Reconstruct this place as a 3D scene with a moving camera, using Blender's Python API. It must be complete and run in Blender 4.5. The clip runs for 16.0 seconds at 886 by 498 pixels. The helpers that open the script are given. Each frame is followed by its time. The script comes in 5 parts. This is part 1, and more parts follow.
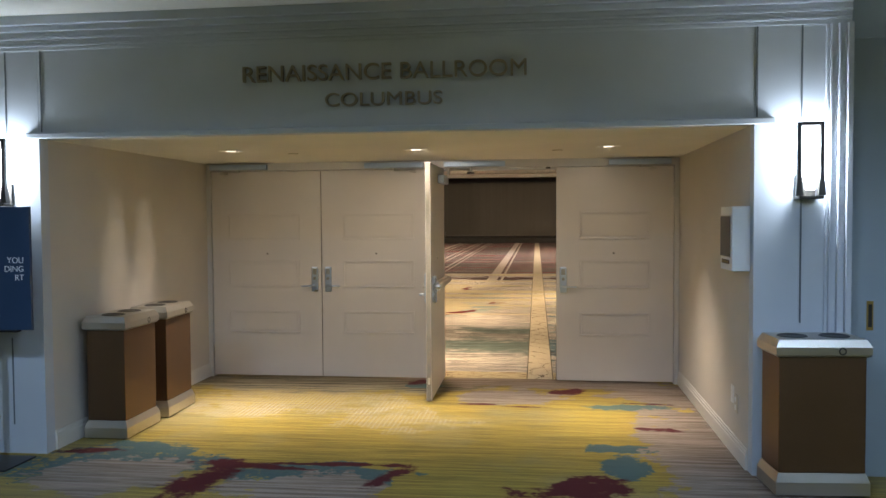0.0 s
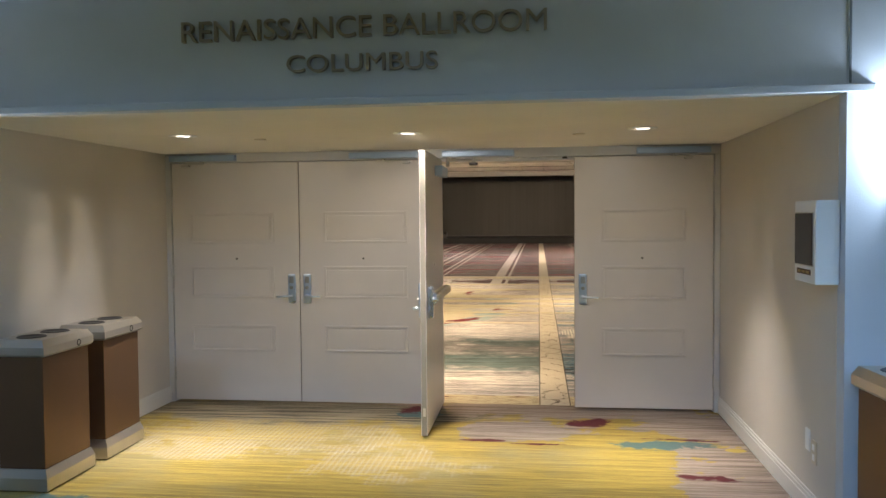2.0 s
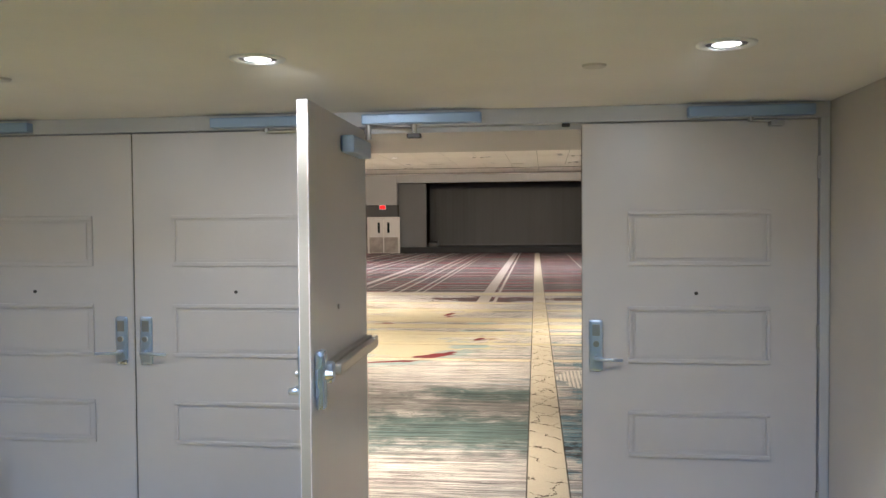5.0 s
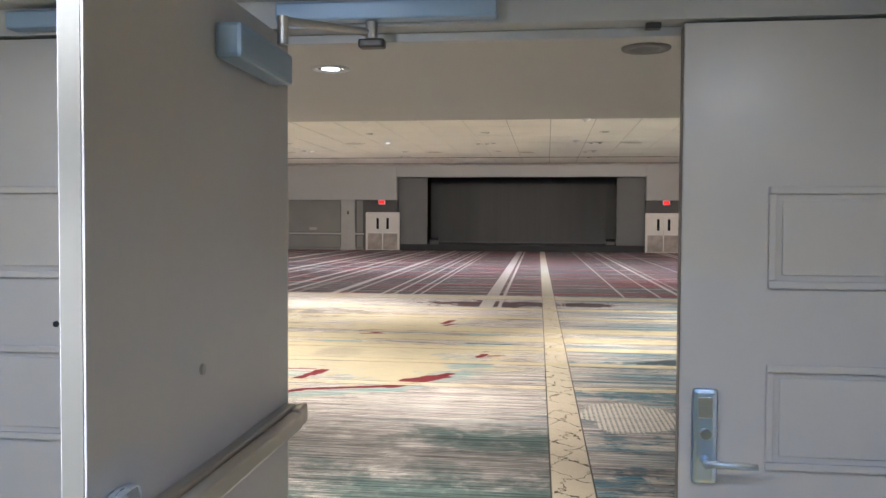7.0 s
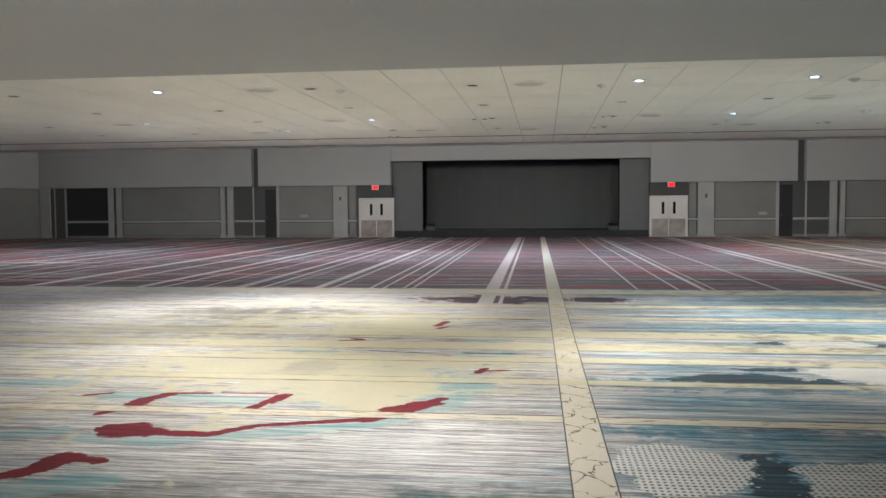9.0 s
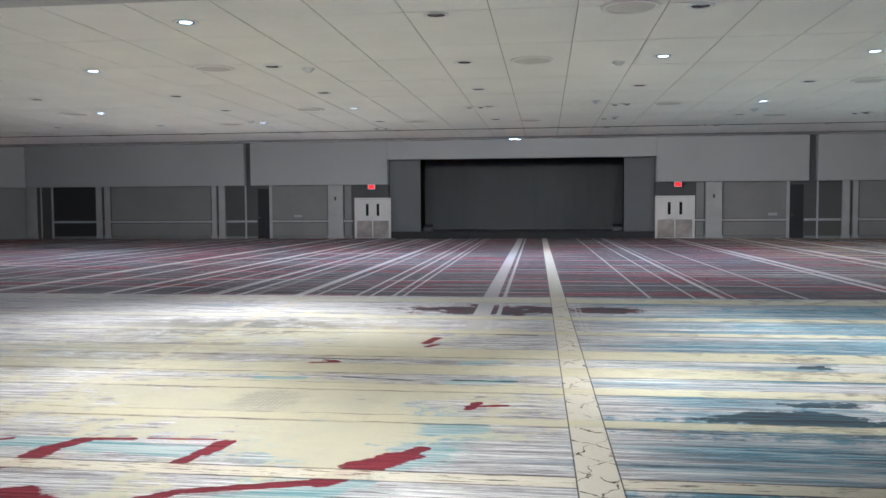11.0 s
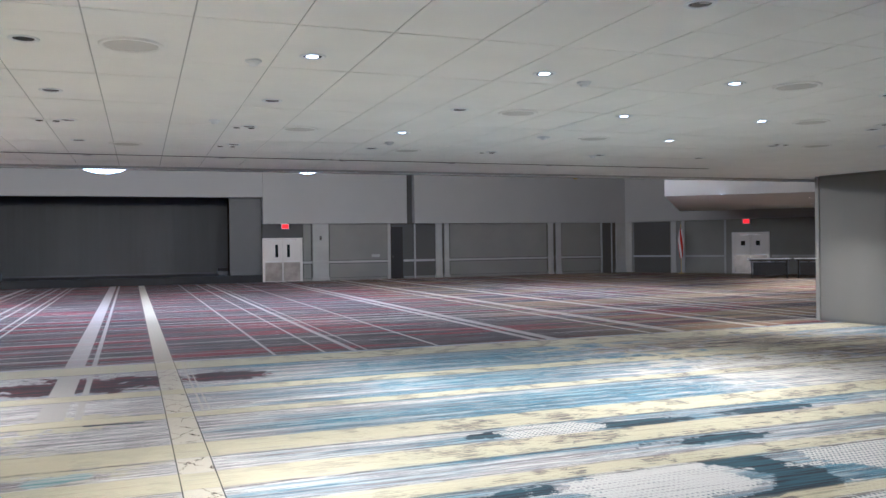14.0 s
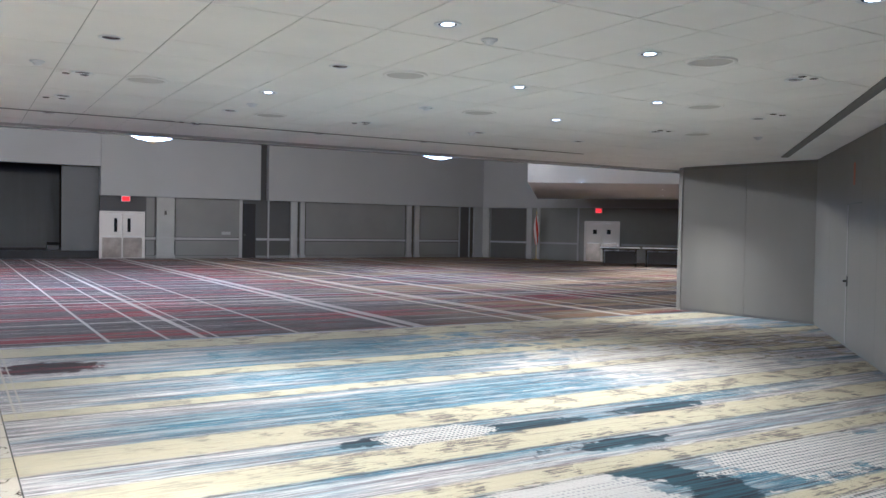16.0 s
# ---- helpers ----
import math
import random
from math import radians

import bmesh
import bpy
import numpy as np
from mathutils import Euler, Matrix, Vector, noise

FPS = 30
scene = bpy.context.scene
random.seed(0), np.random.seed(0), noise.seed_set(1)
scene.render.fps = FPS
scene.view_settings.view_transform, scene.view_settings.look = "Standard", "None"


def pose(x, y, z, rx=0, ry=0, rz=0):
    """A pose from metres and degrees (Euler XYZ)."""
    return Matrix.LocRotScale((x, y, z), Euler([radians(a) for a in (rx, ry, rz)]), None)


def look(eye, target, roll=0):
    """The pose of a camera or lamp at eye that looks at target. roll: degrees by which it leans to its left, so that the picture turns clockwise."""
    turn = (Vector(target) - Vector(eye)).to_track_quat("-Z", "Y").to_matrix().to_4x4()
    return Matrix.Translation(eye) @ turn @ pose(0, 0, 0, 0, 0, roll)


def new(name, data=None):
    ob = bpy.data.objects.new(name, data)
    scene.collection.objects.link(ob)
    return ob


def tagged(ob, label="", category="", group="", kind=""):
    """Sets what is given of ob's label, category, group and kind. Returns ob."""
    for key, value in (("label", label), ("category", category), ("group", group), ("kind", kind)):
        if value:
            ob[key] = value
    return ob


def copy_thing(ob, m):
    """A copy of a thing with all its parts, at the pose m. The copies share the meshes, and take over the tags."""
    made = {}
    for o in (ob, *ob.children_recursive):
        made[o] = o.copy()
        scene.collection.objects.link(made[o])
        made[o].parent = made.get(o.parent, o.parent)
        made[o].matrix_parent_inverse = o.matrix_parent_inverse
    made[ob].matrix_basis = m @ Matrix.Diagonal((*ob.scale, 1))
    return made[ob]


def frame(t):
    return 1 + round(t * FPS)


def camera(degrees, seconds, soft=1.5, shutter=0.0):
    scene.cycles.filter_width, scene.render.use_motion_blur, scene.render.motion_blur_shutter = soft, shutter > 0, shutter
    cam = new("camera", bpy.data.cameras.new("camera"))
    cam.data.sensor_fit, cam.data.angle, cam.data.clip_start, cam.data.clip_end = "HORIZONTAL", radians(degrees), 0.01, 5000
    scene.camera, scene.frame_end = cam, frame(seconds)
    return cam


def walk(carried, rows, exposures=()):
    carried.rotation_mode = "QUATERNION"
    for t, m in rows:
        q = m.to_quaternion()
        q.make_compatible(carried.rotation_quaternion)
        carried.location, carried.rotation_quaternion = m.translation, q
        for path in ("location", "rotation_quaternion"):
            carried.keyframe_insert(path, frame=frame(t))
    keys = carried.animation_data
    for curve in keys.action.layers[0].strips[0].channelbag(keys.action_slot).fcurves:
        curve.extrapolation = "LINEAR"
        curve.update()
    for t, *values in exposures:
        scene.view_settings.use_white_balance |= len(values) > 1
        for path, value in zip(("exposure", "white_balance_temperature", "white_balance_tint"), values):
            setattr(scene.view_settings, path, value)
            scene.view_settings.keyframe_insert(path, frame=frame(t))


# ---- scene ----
cam = camera(56.9, 16.0)
PATH = [
    (0, (0.275, 0.412, 1.608), (0.027, 2.395, 1.53), -0.4),
    (0.5, (0.233, 0.508, 1.585), (-0.017, 2.491, 1.507), -0.4),
    (1, (0.222, 0.842, 1.586), (-0.03, 2.825, 1.508), -0.4),
    (1.5, (0.193, 1.189, 1.579), (-0.059, 3.172, 1.502), -0.4),
    (2, (0.16, 1.585, 1.597), (-0.093, 3.567, 1.519), -0.5),
    (2.5, (0.183, 2.004, 1.599), (-0.072, 3.986, 1.525), -0.5),
    (3, (0.189, 2.415, 1.574), (-0.066, 4.397, 1.498), -0.5),
    (3.5, (0.204, 2.856, 1.591), (-0.047, 4.839, 1.525), -0.5),
    (4, (0.239, 3.351, 1.592), (-0.012, 5.334, 1.542), -0.6),
    (4.5, (0.226, 3.847, 1.58), (-0.032, 5.83, 1.526), -0.5),
    (4.7, (0.213, 4.027, 1.594), (-0.037, 6.01, 1.535), -0.6),
    (6.8, (0.078, 5.986, 1.535), (-0.176, 7.97, 1.485), 0.5),
    (7, (0.031, 6.147, 1.555), (-0.221, 8.13, 1.489), 0.3),
    (7.5, (0.01, 6.628, 1.552), (-0.236, 8.611, 1.464), -0.1),
    (8, (-0.012, 7.029, 1.579), (-0.259, 9.011, 1.475), -0.3),
    (8.5, (-0.087, 7.428, 1.596), (-0.331, 9.41, 1.495), -0.4),
    (9, (-0.1, 7.796, 1.584), (-0.347, 9.777, 1.481), -0.4),
    (9.2, (-0.096, 7.933, 1.608), (-0.345, 9.915, 1.503), -0.4),
    (11.3, (-0.166, 9.401, 1.578), (-0.415, 11.383, 1.477), -0.3),
    (11.5, (-0.213, 9.529, 1.592), (-0.452, 11.512, 1.495), -0.2),
    (12, (-0.233, 9.872, 1.578), (-0.388, 11.863, 1.474), -0.3),
    (12.5, (-0.228, 10.235, 1.598), (-0.209, 12.233, 1.518), -0.1),
    (13, (-0.288, 10.588, 1.599), (-0.001, 12.567, 1.574), -0.0),
    (13.5, (-0.298, 10.853, 1.584), (0.189, 12.793, 1.566), -0.5),
    (14, (-0.23, 11.139, 1.6), (0.464, 13.014, 1.592), -0.8),
    (14.5, (-0.202, 11.373, 1.582), (0.685, 13.165, 1.553), 0.2),
    (15, (-0.209, 11.629, 1.578), (0.867, 13.314, 1.517), 0.6),
    (15.5, (-0.141, 11.855, 1.561), (0.978, 13.511, 1.491), 0.7),
    (16, (-0.06, 12.091, 1.573), (0.958, 13.811, 1.522), 1.0),
]
EXPOSURES = [(0, 0.06, 6100, 11), (1.5, 0.15, 5800, 10), (3, 0.42, 5050, 10), (3.5, 0.44, 4900, 9), (4.5, 0.46, 4800, 9), (7, 0.34, 4420, 10), (8, 0.28, 4340, 8), (9, 0.22, 4080, 5), (12, 0.20, 3850, 8), (14, 0.43, 3890, 10), (16, 0.50, 3900, 10)]
walk(cam, [(t, look(eye, target, roll)) for t, eye, target, roll in PATH], EXPOSURES)

# ---- key places, in metres ----
FACADE = 5.595            # face of the foyer wall
DOORS = 8.35            # foyer face of the door wall
DOOR_BACK = 8.57        # ballroom face of the door wall
Z_ALCOVE = 2.16         # ceiling over the doors
Z_FOYER = 2.97
Z_SOFFIT, SOFFIT_END = 2.38, 12.1
Z_LOW, LOW_END = 3.04, 26.0
FAR = 52.4              # far wall with the stage
Z_HIGH = 6.2
CX = -1.53              # middle of the far wall

# ---- world ----
world = bpy.data.worlds.new("world")
scene.world = world
world.use_nodes = True
world.node_tree.nodes["Background"].inputs[0].default_value = (0.5, 0.55, 0.6, 1)
world.node_tree.nodes["Background"].inputs[1].default_value = 0.02


# ---- lamps ----
def spot(place, power, colour, angle=100, blend=0.6, size=0.06, aim=None):
    data = bpy.data.lights.new("downlight_lamp", "SPOT")
    data.energy, data.color, data.spot_size, data.spot_blend, data.shadow_soft_size = power, colour, radians(angle), blend, size
    ob = new("downlight_lamp", data)
    ob.matrix_world = look(place, aim or (place[0], place[1] + 0.001, 0))
    return ob


def bulb(place, power, colour, size=0.1):
    data = bpy.data.lights.new("bulb", "POINT")
    data.energy, data.color, data.shadow_soft_size = power, colour, size
    ob = new("bulb", data)
    ob.location = place
    return ob


WARM, NEUTRAL, COOL = (1.0, 0.82, 0.61), (1.0, 0.672, 0.345), (0.56, 0.75, 1.0)
# the ballroom is laid out on its own grid, 0.95 m to the unit, about a point on the walk
HALL_AT, HALL_UNIT = Vector((0.03, 6.15, 0)), 0.95
HALL = Matrix.Translation(HALL_AT) @ Matrix.Scale(HALL_UNIT, 4) @ Matrix.Translation(-HALL_AT)
ALCOVE_LAMPS = [(-2.275, 6.86), (-0.765, 7.0), (0.775, 7.01)]
SOFFIT_LAMPS = [(-4.7, 10.05), (-1.02, 10.05), (3.4, 10.05)]
LIT = [(0.92, 17.15), (2.78, 17.2), (-2.80, 20.55), (2.70, 20.7), (-4.66, 22.15), (4.55, 17.1), (4.53, 15.28), (6.35, 18.8),
       (6.37, 20.55), (4.61, 18.9), (-2.79, 15.2), (-0.93, 13.5), (-6.5, 20.5), (-4.63, 17.1), (11.9, 23.9)]
for (x, y), power, wash in zip(ALCOVE_LAMPS, (430, 320, 330), (24, 64, 26)):
    spot((x, y, Z_ALCOVE - 0.012), wash, WARM, 128, 1.0, 0.06, (x * 0.8 - 0.1, DOORS, 0.6))
    spot((x, y, Z_ALCOVE - 0.012), power, WARM, 80, 1.0)
    spot((x, y, Z_ALCOVE - 0.012), power * 0.3, WARM, 46, 1.0)
# stray beams of the outer reflectors, grazing the side walls
for n, wall, y, power in ((0, -3.12, 6.55, 14), (0, -3.12, 7.05, 14), (2, 1.53, 6.95, 4)):
    x0, y0 = ALCOVE_LAMPS[n]
    for share, angle, z in ((0.35, 22, 1.62), (0.7, 25, 1.34), (1.3, 29, 0.95)):
        spot((x0, y0, Z_ALCOVE - 0.012), power * share, WARM, angle, 1.0, 0.01, (wall, y, z))
for x, y in SOFFIT_LAMPS:
    spot(HALL @ Vector((x, y, Z_SOFFIT - 0.012)), 540, NEUTRAL, 95, 0.8)
for x, y in ((22.5, 34.5), (26.0, 38.0)):
    spot(HALL @ Vector((x, y, 3.2)), 500, NEUTRAL, 120, 0.8)
for x, y in LIT:
    spot(HALL @ Vector((x, y, Z_LOW - 0.012)), 180 if x > 2 and y < 18 else 450 if x > 4 else 640 if y < 16 else 740, NEUTRAL, 104, 0.9)


# ---- node helpers ----
class Graph:
    """A small builder for node materials."""

    def __init__(self, name):
        self.mat = bpy.data.materials.new(name)
        self.mat.use_nodes = True
        self.tree = self.mat.node_tree
        self.shader = self.tree.nodes["Principled BSDF"]

    def put(self, socket, value):
        if isinstance(value, bpy.types.NodeSocket):
            self.tree.links.new(value, socket)
        elif isinstance(value, tuple) and len(value) == 3 and socket.type == "RGBA":
            socket.default_value = (*value, 1)
        else:
            socket.default_value = value

    def math(self, op, a, b=0.0, c=0.0):
        n = self.tree.nodes.new("ShaderNodeMath")
        n.operation = op
        for s, v in zip(n.inputs, (a, b, c)):
            self.put(s, v)
        return n.outputs[0]

    def coords(self, scale=(1, 1, 1), kind="Object", shift=(0, 0, 0)):
        n = self.tree.nodes.new("ShaderNodeTexCoord")
        m = self.tree.nodes.new("ShaderNodeMapping")
        m.inputs["Scale"].default_value, m.inputs["Location"].default_value = scale, shift
        self.tree.links.new(n.outputs[kind], m.inputs[0])
        return m.outputs[0]

    def xyz(self, vector):
        n = self.tree.nodes.new("ShaderNodeSeparateXYZ")
        self.put(n.inputs[0], vector)
        return n.outputs

    def noise(self, vector, scale=1.0, detail=3.0, rough=0.55):
        n = self.tree.nodes.new("ShaderNodeTexNoise")
        self.put(n.inputs["Vector"], vector)
        n.inputs["Scale"].default_value, n.inputs["Detail"].default_value, n.inputs["Roughness"].default_value = scale, detail, rough
        return n.outputs[0]

    def step(self, value, low, high, out0=0.0, out1=1.0):
        n = self.tree.nodes.new("ShaderNodeMapRange")
        n.interpolation_type = "SMOOTHSTEP"
        for s, v in zip(n.inputs, (value, low, high, out0, out1)):
            self.put(s, v)
        return n.outputs[0]

    def mix(self, fac, a, b, blend="MIX"):
        n = self.tree.nodes.new("ShaderNodeMix")
        n.data_type, n.blend_type = "RGBA", blend
        self.put(n.inputs[0], fac), self.put(n.inputs[6], a), self.put(n.inputs[7], b)
        return n.outputs[2]

    def bump(self, height, strength, distance):
        n = self.tree.nodes.new("ShaderNodeBump")
        n.inputs["Strength"].default_value, n.inputs["Distance"].default_value = strength, distance
        self.put(n.inputs["Height"], height)
        self.tree.links.new(n.outputs[0], self.shader.inputs["Normal"])

    def done(self, colour=None, rough=None, metal=None):
        for key, v in (("Base Color", colour), ("Roughness", rough), ("Metallic", metal)):
            if v is not None:
                self.put(self.shader.inputs[key], v)
        return self.mat


def paint(name, colour, rough=0.6, wear=0.10, grain=220.0, bump=0.12, metal=0.0, big=1.3, stretch=(1, 1, 1)):
    """A painted or plain surface with cloudy stains, fine grain and relief."""
    g = Graph(name)
    p = g.coords(stretch)
    cloud, fine = g.noise(p, big, 4), g.noise(p, grain, 2)
    low, high = tuple(c * (1 - wear) for c in colour), tuple(min(1, c * (1 + wear)) for c in colour)
    tone = g.mix(g.step(cloud, 0.3, 0.7), low, high)
    tone = g.mix(g.step(fine, 0.35, 0.65, 0.0, 0.25), tone, low)
    g.bump(fine, bump, 0.002)
    return g.done(tone, g.step(cloud, 0.2, 0.8, rough - 0.06, min(1.0, rough + 0.08)), metal)


def glow(name, colour, strength, base=(0.8, 0.8, 0.8)):
    g = Graph(name)
    g.put(g.shader.inputs["Emission Color"], colour)
    g.shader.inputs["Emission Strength"].default_value = strength
    return g.done(base, 0.4)


def carpet(zone):
    """Woven hotel carpet, laid in four fields: "foyer", "west" and "east" of the long stripe, and "far"."""
    g = Graph(f"patterned_carpet_{zone}")
    p = g.coords()
    u = 1 / HALL_UNIT
    X, Y, _ = g.xyz(g.coords((u, u, u), "Object", tuple(HALL_AT * (1 - u))))
    X = g.math("MULTIPLY_ADD", g.math("SUBTRACT", Y, 14.5), 0.0105, X)      # the weave runs a touch askew to the walls
    soft = g.noise(p, 0.55, 4, 0.6)
    edge = g.noise(p, 2.6, 5, 0.65)
    brush = g.noise(g.coords((0.9, 26.0, 1)), 1.0, 4, 0.7)
    thread = g.noise(g.coords((2.2, 120.0, 1)), 1.0, 2, 0.6)
    cloud = g.noise(g.coords((0.16, 0.75, 1)), 1.0, 4, 0.6)
    fleck = g.noise(g.coords((3.6, 46.0, 1)), 1.0, 4, 0.7)
    fine = g.noise(g.coords((5.0, 300.0, 1)), 1.0, 2, 0.6)

    weft = g.noise(g.coords((1.1, 58.0, 1)), 1.0, 3, 0.7)
    lane = g.noise(g.coords((0.42, 11.0, 1)), 1.0, 6, 0.82)
    edge2 = g.noise(p, 8.0, 4, 0.7)

    def blot(cx, cy, rx, ry, turn=0.0, rag=0.35, fade=0.10):
        """A patch with a ragged, brushed edge."""
        c, s = math.cos(radians(turn)), math.sin(radians(turn))
        u, v = g.math("SUBTRACT", X, cx), g.math("SUBTRACT", Y, cy)
        a = g.math("MULTIPLY_ADD", u, c / rx, g.math("MULTIPLY", v, s / rx))
        b = g.math("MULTIPLY_ADD", u, -s / ry, g.math("MULTIPLY", v, c / ry))
        d = g.math("SQRT", g.math("ADD", g.math("MULTIPLY", a, a), g.math("MULTIPLY", b, b)))
        d = g.math("MULTIPLY_ADD", g.math("SUBTRACT", edge, 0.5), 14 * rag, d)
        d = g.math("MULTIPLY_ADD", g.math("SUBTRACT", edge2, 0.5), 7 * rag, d)
        d = g.math("MULTIPLY_ADD", g.math("SUBTRACT", brush, 0.5), 2.6 * rag, d)
        return g.step(d, 1 + fade, 1 - fade)

    def stroke(lines, rag=0.12, fade=0.08):
        """Brushed strokes: each line is x0, y0, x1, y1 and half its width."""
        best = None
        for x0, y0, x1, y1, w in lines:
            dx, dy = x1 - x0, y1 - y0
            n = dx * dx + dy * dy
            u, v = g.math("SUBTRACT", X, x0), g.math("SUBTRACT", Y, y0)
            k = g.math("MULTIPLY_ADD", u, dx / n, g.math("MULTIPLY", v, dy / n))
            k = g.math("MINIMUM", g.math("MAXIMUM", k, 0.0), 1.0)
            a, b = g.math("MULTIPLY_ADD", k, -dx, u), g.math("MULTIPLY_ADD", k, -dy, v)
            d = g.math("SQRT", g.math("ADD", g.math("MULTIPLY", a, a), g.math("MULTIPLY", b, b)))
            d = g.math("MULTIPLY", d, 1 / w)
            best = d if best is None else g.math("MINIMUM", best, d)
        best = g.math("MULTIPLY_ADD", g.math("SUBTRACT", edge, 0.5), 14 * rag, best)
        best = g.math("MULTIPLY_ADD", g.math("SUBTRACT", edge2, 0.5), 9 * rag, best)
        best = g.math("MULTIPLY_ADD", g.math("SUBTRACT", weft, 0.5), 5 * rag, best)
        return g.step(best, 1 + fade, 1 - fade)

    def band(axis, low, high, soft_edge=0.012, wave=0.0):
        """A straight band across an axis."""
        v = axis if not wave else g.math("MULTIPLY_ADD", g.math("SUBTRACT", edge, 0.5), wave, axis)
        return g.math("MULTIPLY", g.step(v, low - soft_edge, low + soft_edge), g.step(v, high + soft_edge, high - soft_edge))

    def lattice(nx, ny, w):
        fx, fy = g.math("FRACT", g.math("MULTIPLY", X, nx)), g.math("FRACT", g.math("MULTIPLY", Y, ny))
        return g.math("MAXIMUM", g.step(fx, 1 - w - 0.1, 1 - w + 0.1), g.step(fy, 1 - w - 0.1, 1 - w + 0.1))

    LAV, PALE, GREY = (0.37, 0.355, 0.37), (0.68, 0.665, 0.665), (0.11, 0.10, 0.105)
    BLUE, TEAL, SLATE = (0.06, 0.185, 0.30), (0.13, 0.25, 0.28), (0.045, 0.05, 0.07)
    CREAM, YELLOW = (0.49, 0.46, 0.34), (0.58, 0.535, 0.37)
    RED = g.mix(g.step(weft, 0.38, 0.62), (0.085, 0.008, 0.014), (0.19, 0.022, 0.032))
    if zone == "foyer":
        X, Y, _ = g.xyz(p)
        # foyer: ochre field with pink-grey islands edged in teal and maroon
        OCHRE, PINK, DTEAL, MAROON = (0.36, 0.27, 0.055), (0.30, 0.25, 0.21), (0.075, 0.12, 0.12), (0.075, 0.012, 0.015)
        foyer = g.mix(g.step(brush, 0.35, 0.62), (0.21, 0.15, 0.035), OCHRE)
        foyer = g.mix(g.step(thread, 0.54, 0.64, 0, 0.65), foyer, (0.11, 0.08, 0.028))
        foyer = g.mix(g.step(weft, 0.42, 0.34, 0, 0.55), foyer, (0.13, 0.095, 0.03))
        foyer = g.mix(g.step(soft, 0.48, 0.64, 0, 0.45), foyer, (0.20, 0.19, 0.13))
        pink = g.mix(g.step(brush, 0.38, 0.60), (0.16, 0.125, 0.10), PINK)
        pink = g.mix(g.step(thread, 0.56, 0.68, 0, 0.5), pink, (0.05, 0.035, 0.03))
        for x, y, rx, ry in ((-1.95, 7.45, 0.95, 0.5), (-0.95, 6.75, 0.42, 0.28), (-2.3, 6.9, 0.5, 0.22)):
            foyer = g.mix(g.math("MULTIPLY", blot(x, y, rx, ry, 0, 0.3, 0.3), g.math("MULTIPLY", lattice(26, 30, 0.42), 0.45)), foyer, (0.34, 0.31, 0.25))
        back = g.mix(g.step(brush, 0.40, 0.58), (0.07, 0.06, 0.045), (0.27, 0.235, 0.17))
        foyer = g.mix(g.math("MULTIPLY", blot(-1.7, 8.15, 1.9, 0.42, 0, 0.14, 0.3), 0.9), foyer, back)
        for x, y, rx, ry in ((-2.5, 5.38, 0.62, 0.50), (-1.15, 5.30, 0.58, 0.26), (0.82, 5.66, 0.16, 0.26), (0.95, 6.10, 0.38, 0.10), (1.02, 7.36, 0.42, 0.12), (-0.88, 8.08, 0.2, 0.10), (1.1, 4.6, 0.6, 0.3)):
            foyer = g.mix(blot(x, y, rx, ry, 0, 0.17, 0.08), foyer, g.mix(weft, (0.05, 0.085, 0.085), (0.095, 0.15, 0.15)))
        for x, y, rx, ry in ((-2.44, 5.22, 0.50, 0.44), (-1.15, 5.08, 0.50, 0.30), (1.50, 6.1, 0.58, 1.6), (-0.05, 7.68, 0.50, 0.30), (1.38, 7.9, 0.6, 0.4), (0.2, 8.35, 1.2, 0.30), (-2.5, 3.4, 0.9, 0.5), (1.0, 3.4, 0.8, 0.5)):
            foyer = g.mix(blot(x, y, rx, ry, 0, 0.15, 0.05), foyer, pink)
        for x, y, rx, ry, turn in ((-1.86, 5.16, 0.13, 0.30, -20), (-1.68, 5.48, 0.30, 0.05, -8), (-1.10, 5.56, 0.38, 0.03, 2), (-0.68, 5.36, 0.06, 0.20, -28), (0.46, 5.20, 0.34, 0.2, 20), (0.47, 7.93, 0.17, 0.09, 20),
                                   (1.18, 6.64, 0.20, 0.05, -6), (0.10, 7.30, 0.16, 0.022, 0), (-0.30, 7.36, 0.10, 0.022, 0), (-0.95, 8.22, 0.12, 0.10, 0), (-2.85, 5.7, 0.2, 0.06, 10), (1.05, 7.50, 0.3, 0.022, -4)):
            foyer = g.mix(blot(x, y, rx, ry, turn, 0.34, 0.3), foyer, MAROON)
        foyer = g.mix(blot(1.42, 7.27, 0.07, 0.05, 0, 0.1, 0.1), foyer, OCHRE)
        all_ = foyer
    elif zone == "far":
        # far half: dark plum and grey streaks under a plaid of pale lines
        far = g.mix(g.step(brush, 0.42, 0.58), (0.026, 0.020, 0.022), (0.105, 0.095, 0.097))
        far = g.mix(g.step(g.noise(g.coords((0.22, 1.6, 1)), 1.0, 3), 0.50, 0.60), far, g.mix(brush, (0.065, 0.006, 0.013), (0.25, 0.03, 0.045)))
        far = g.mix(g.step(lane, 0.46, 0.40, 0, 0.85), far, (0.014, 0.008, 0.010))
        far = g.mix(g.step(lane, 0.57, 0.62, 0, 0.6), far, (0.30, 0.27, 0.27))
        far = g.mix(g.step(thread, 0.60, 0.70, 0, 0.6), far, (0.34, 0.31, 0.31))
        far = g.mix(g.step(g.noise(g.coords((0.10, 7.0, 1)), 1.0, 3, 0.7), 0.46, 0.40, 0, 0.8), far, (0.02, 0.012, 0.014))
        rows_ = g.noise(g.coords((0.04, 3.4, 1)), 1.0, 4, 0.75)
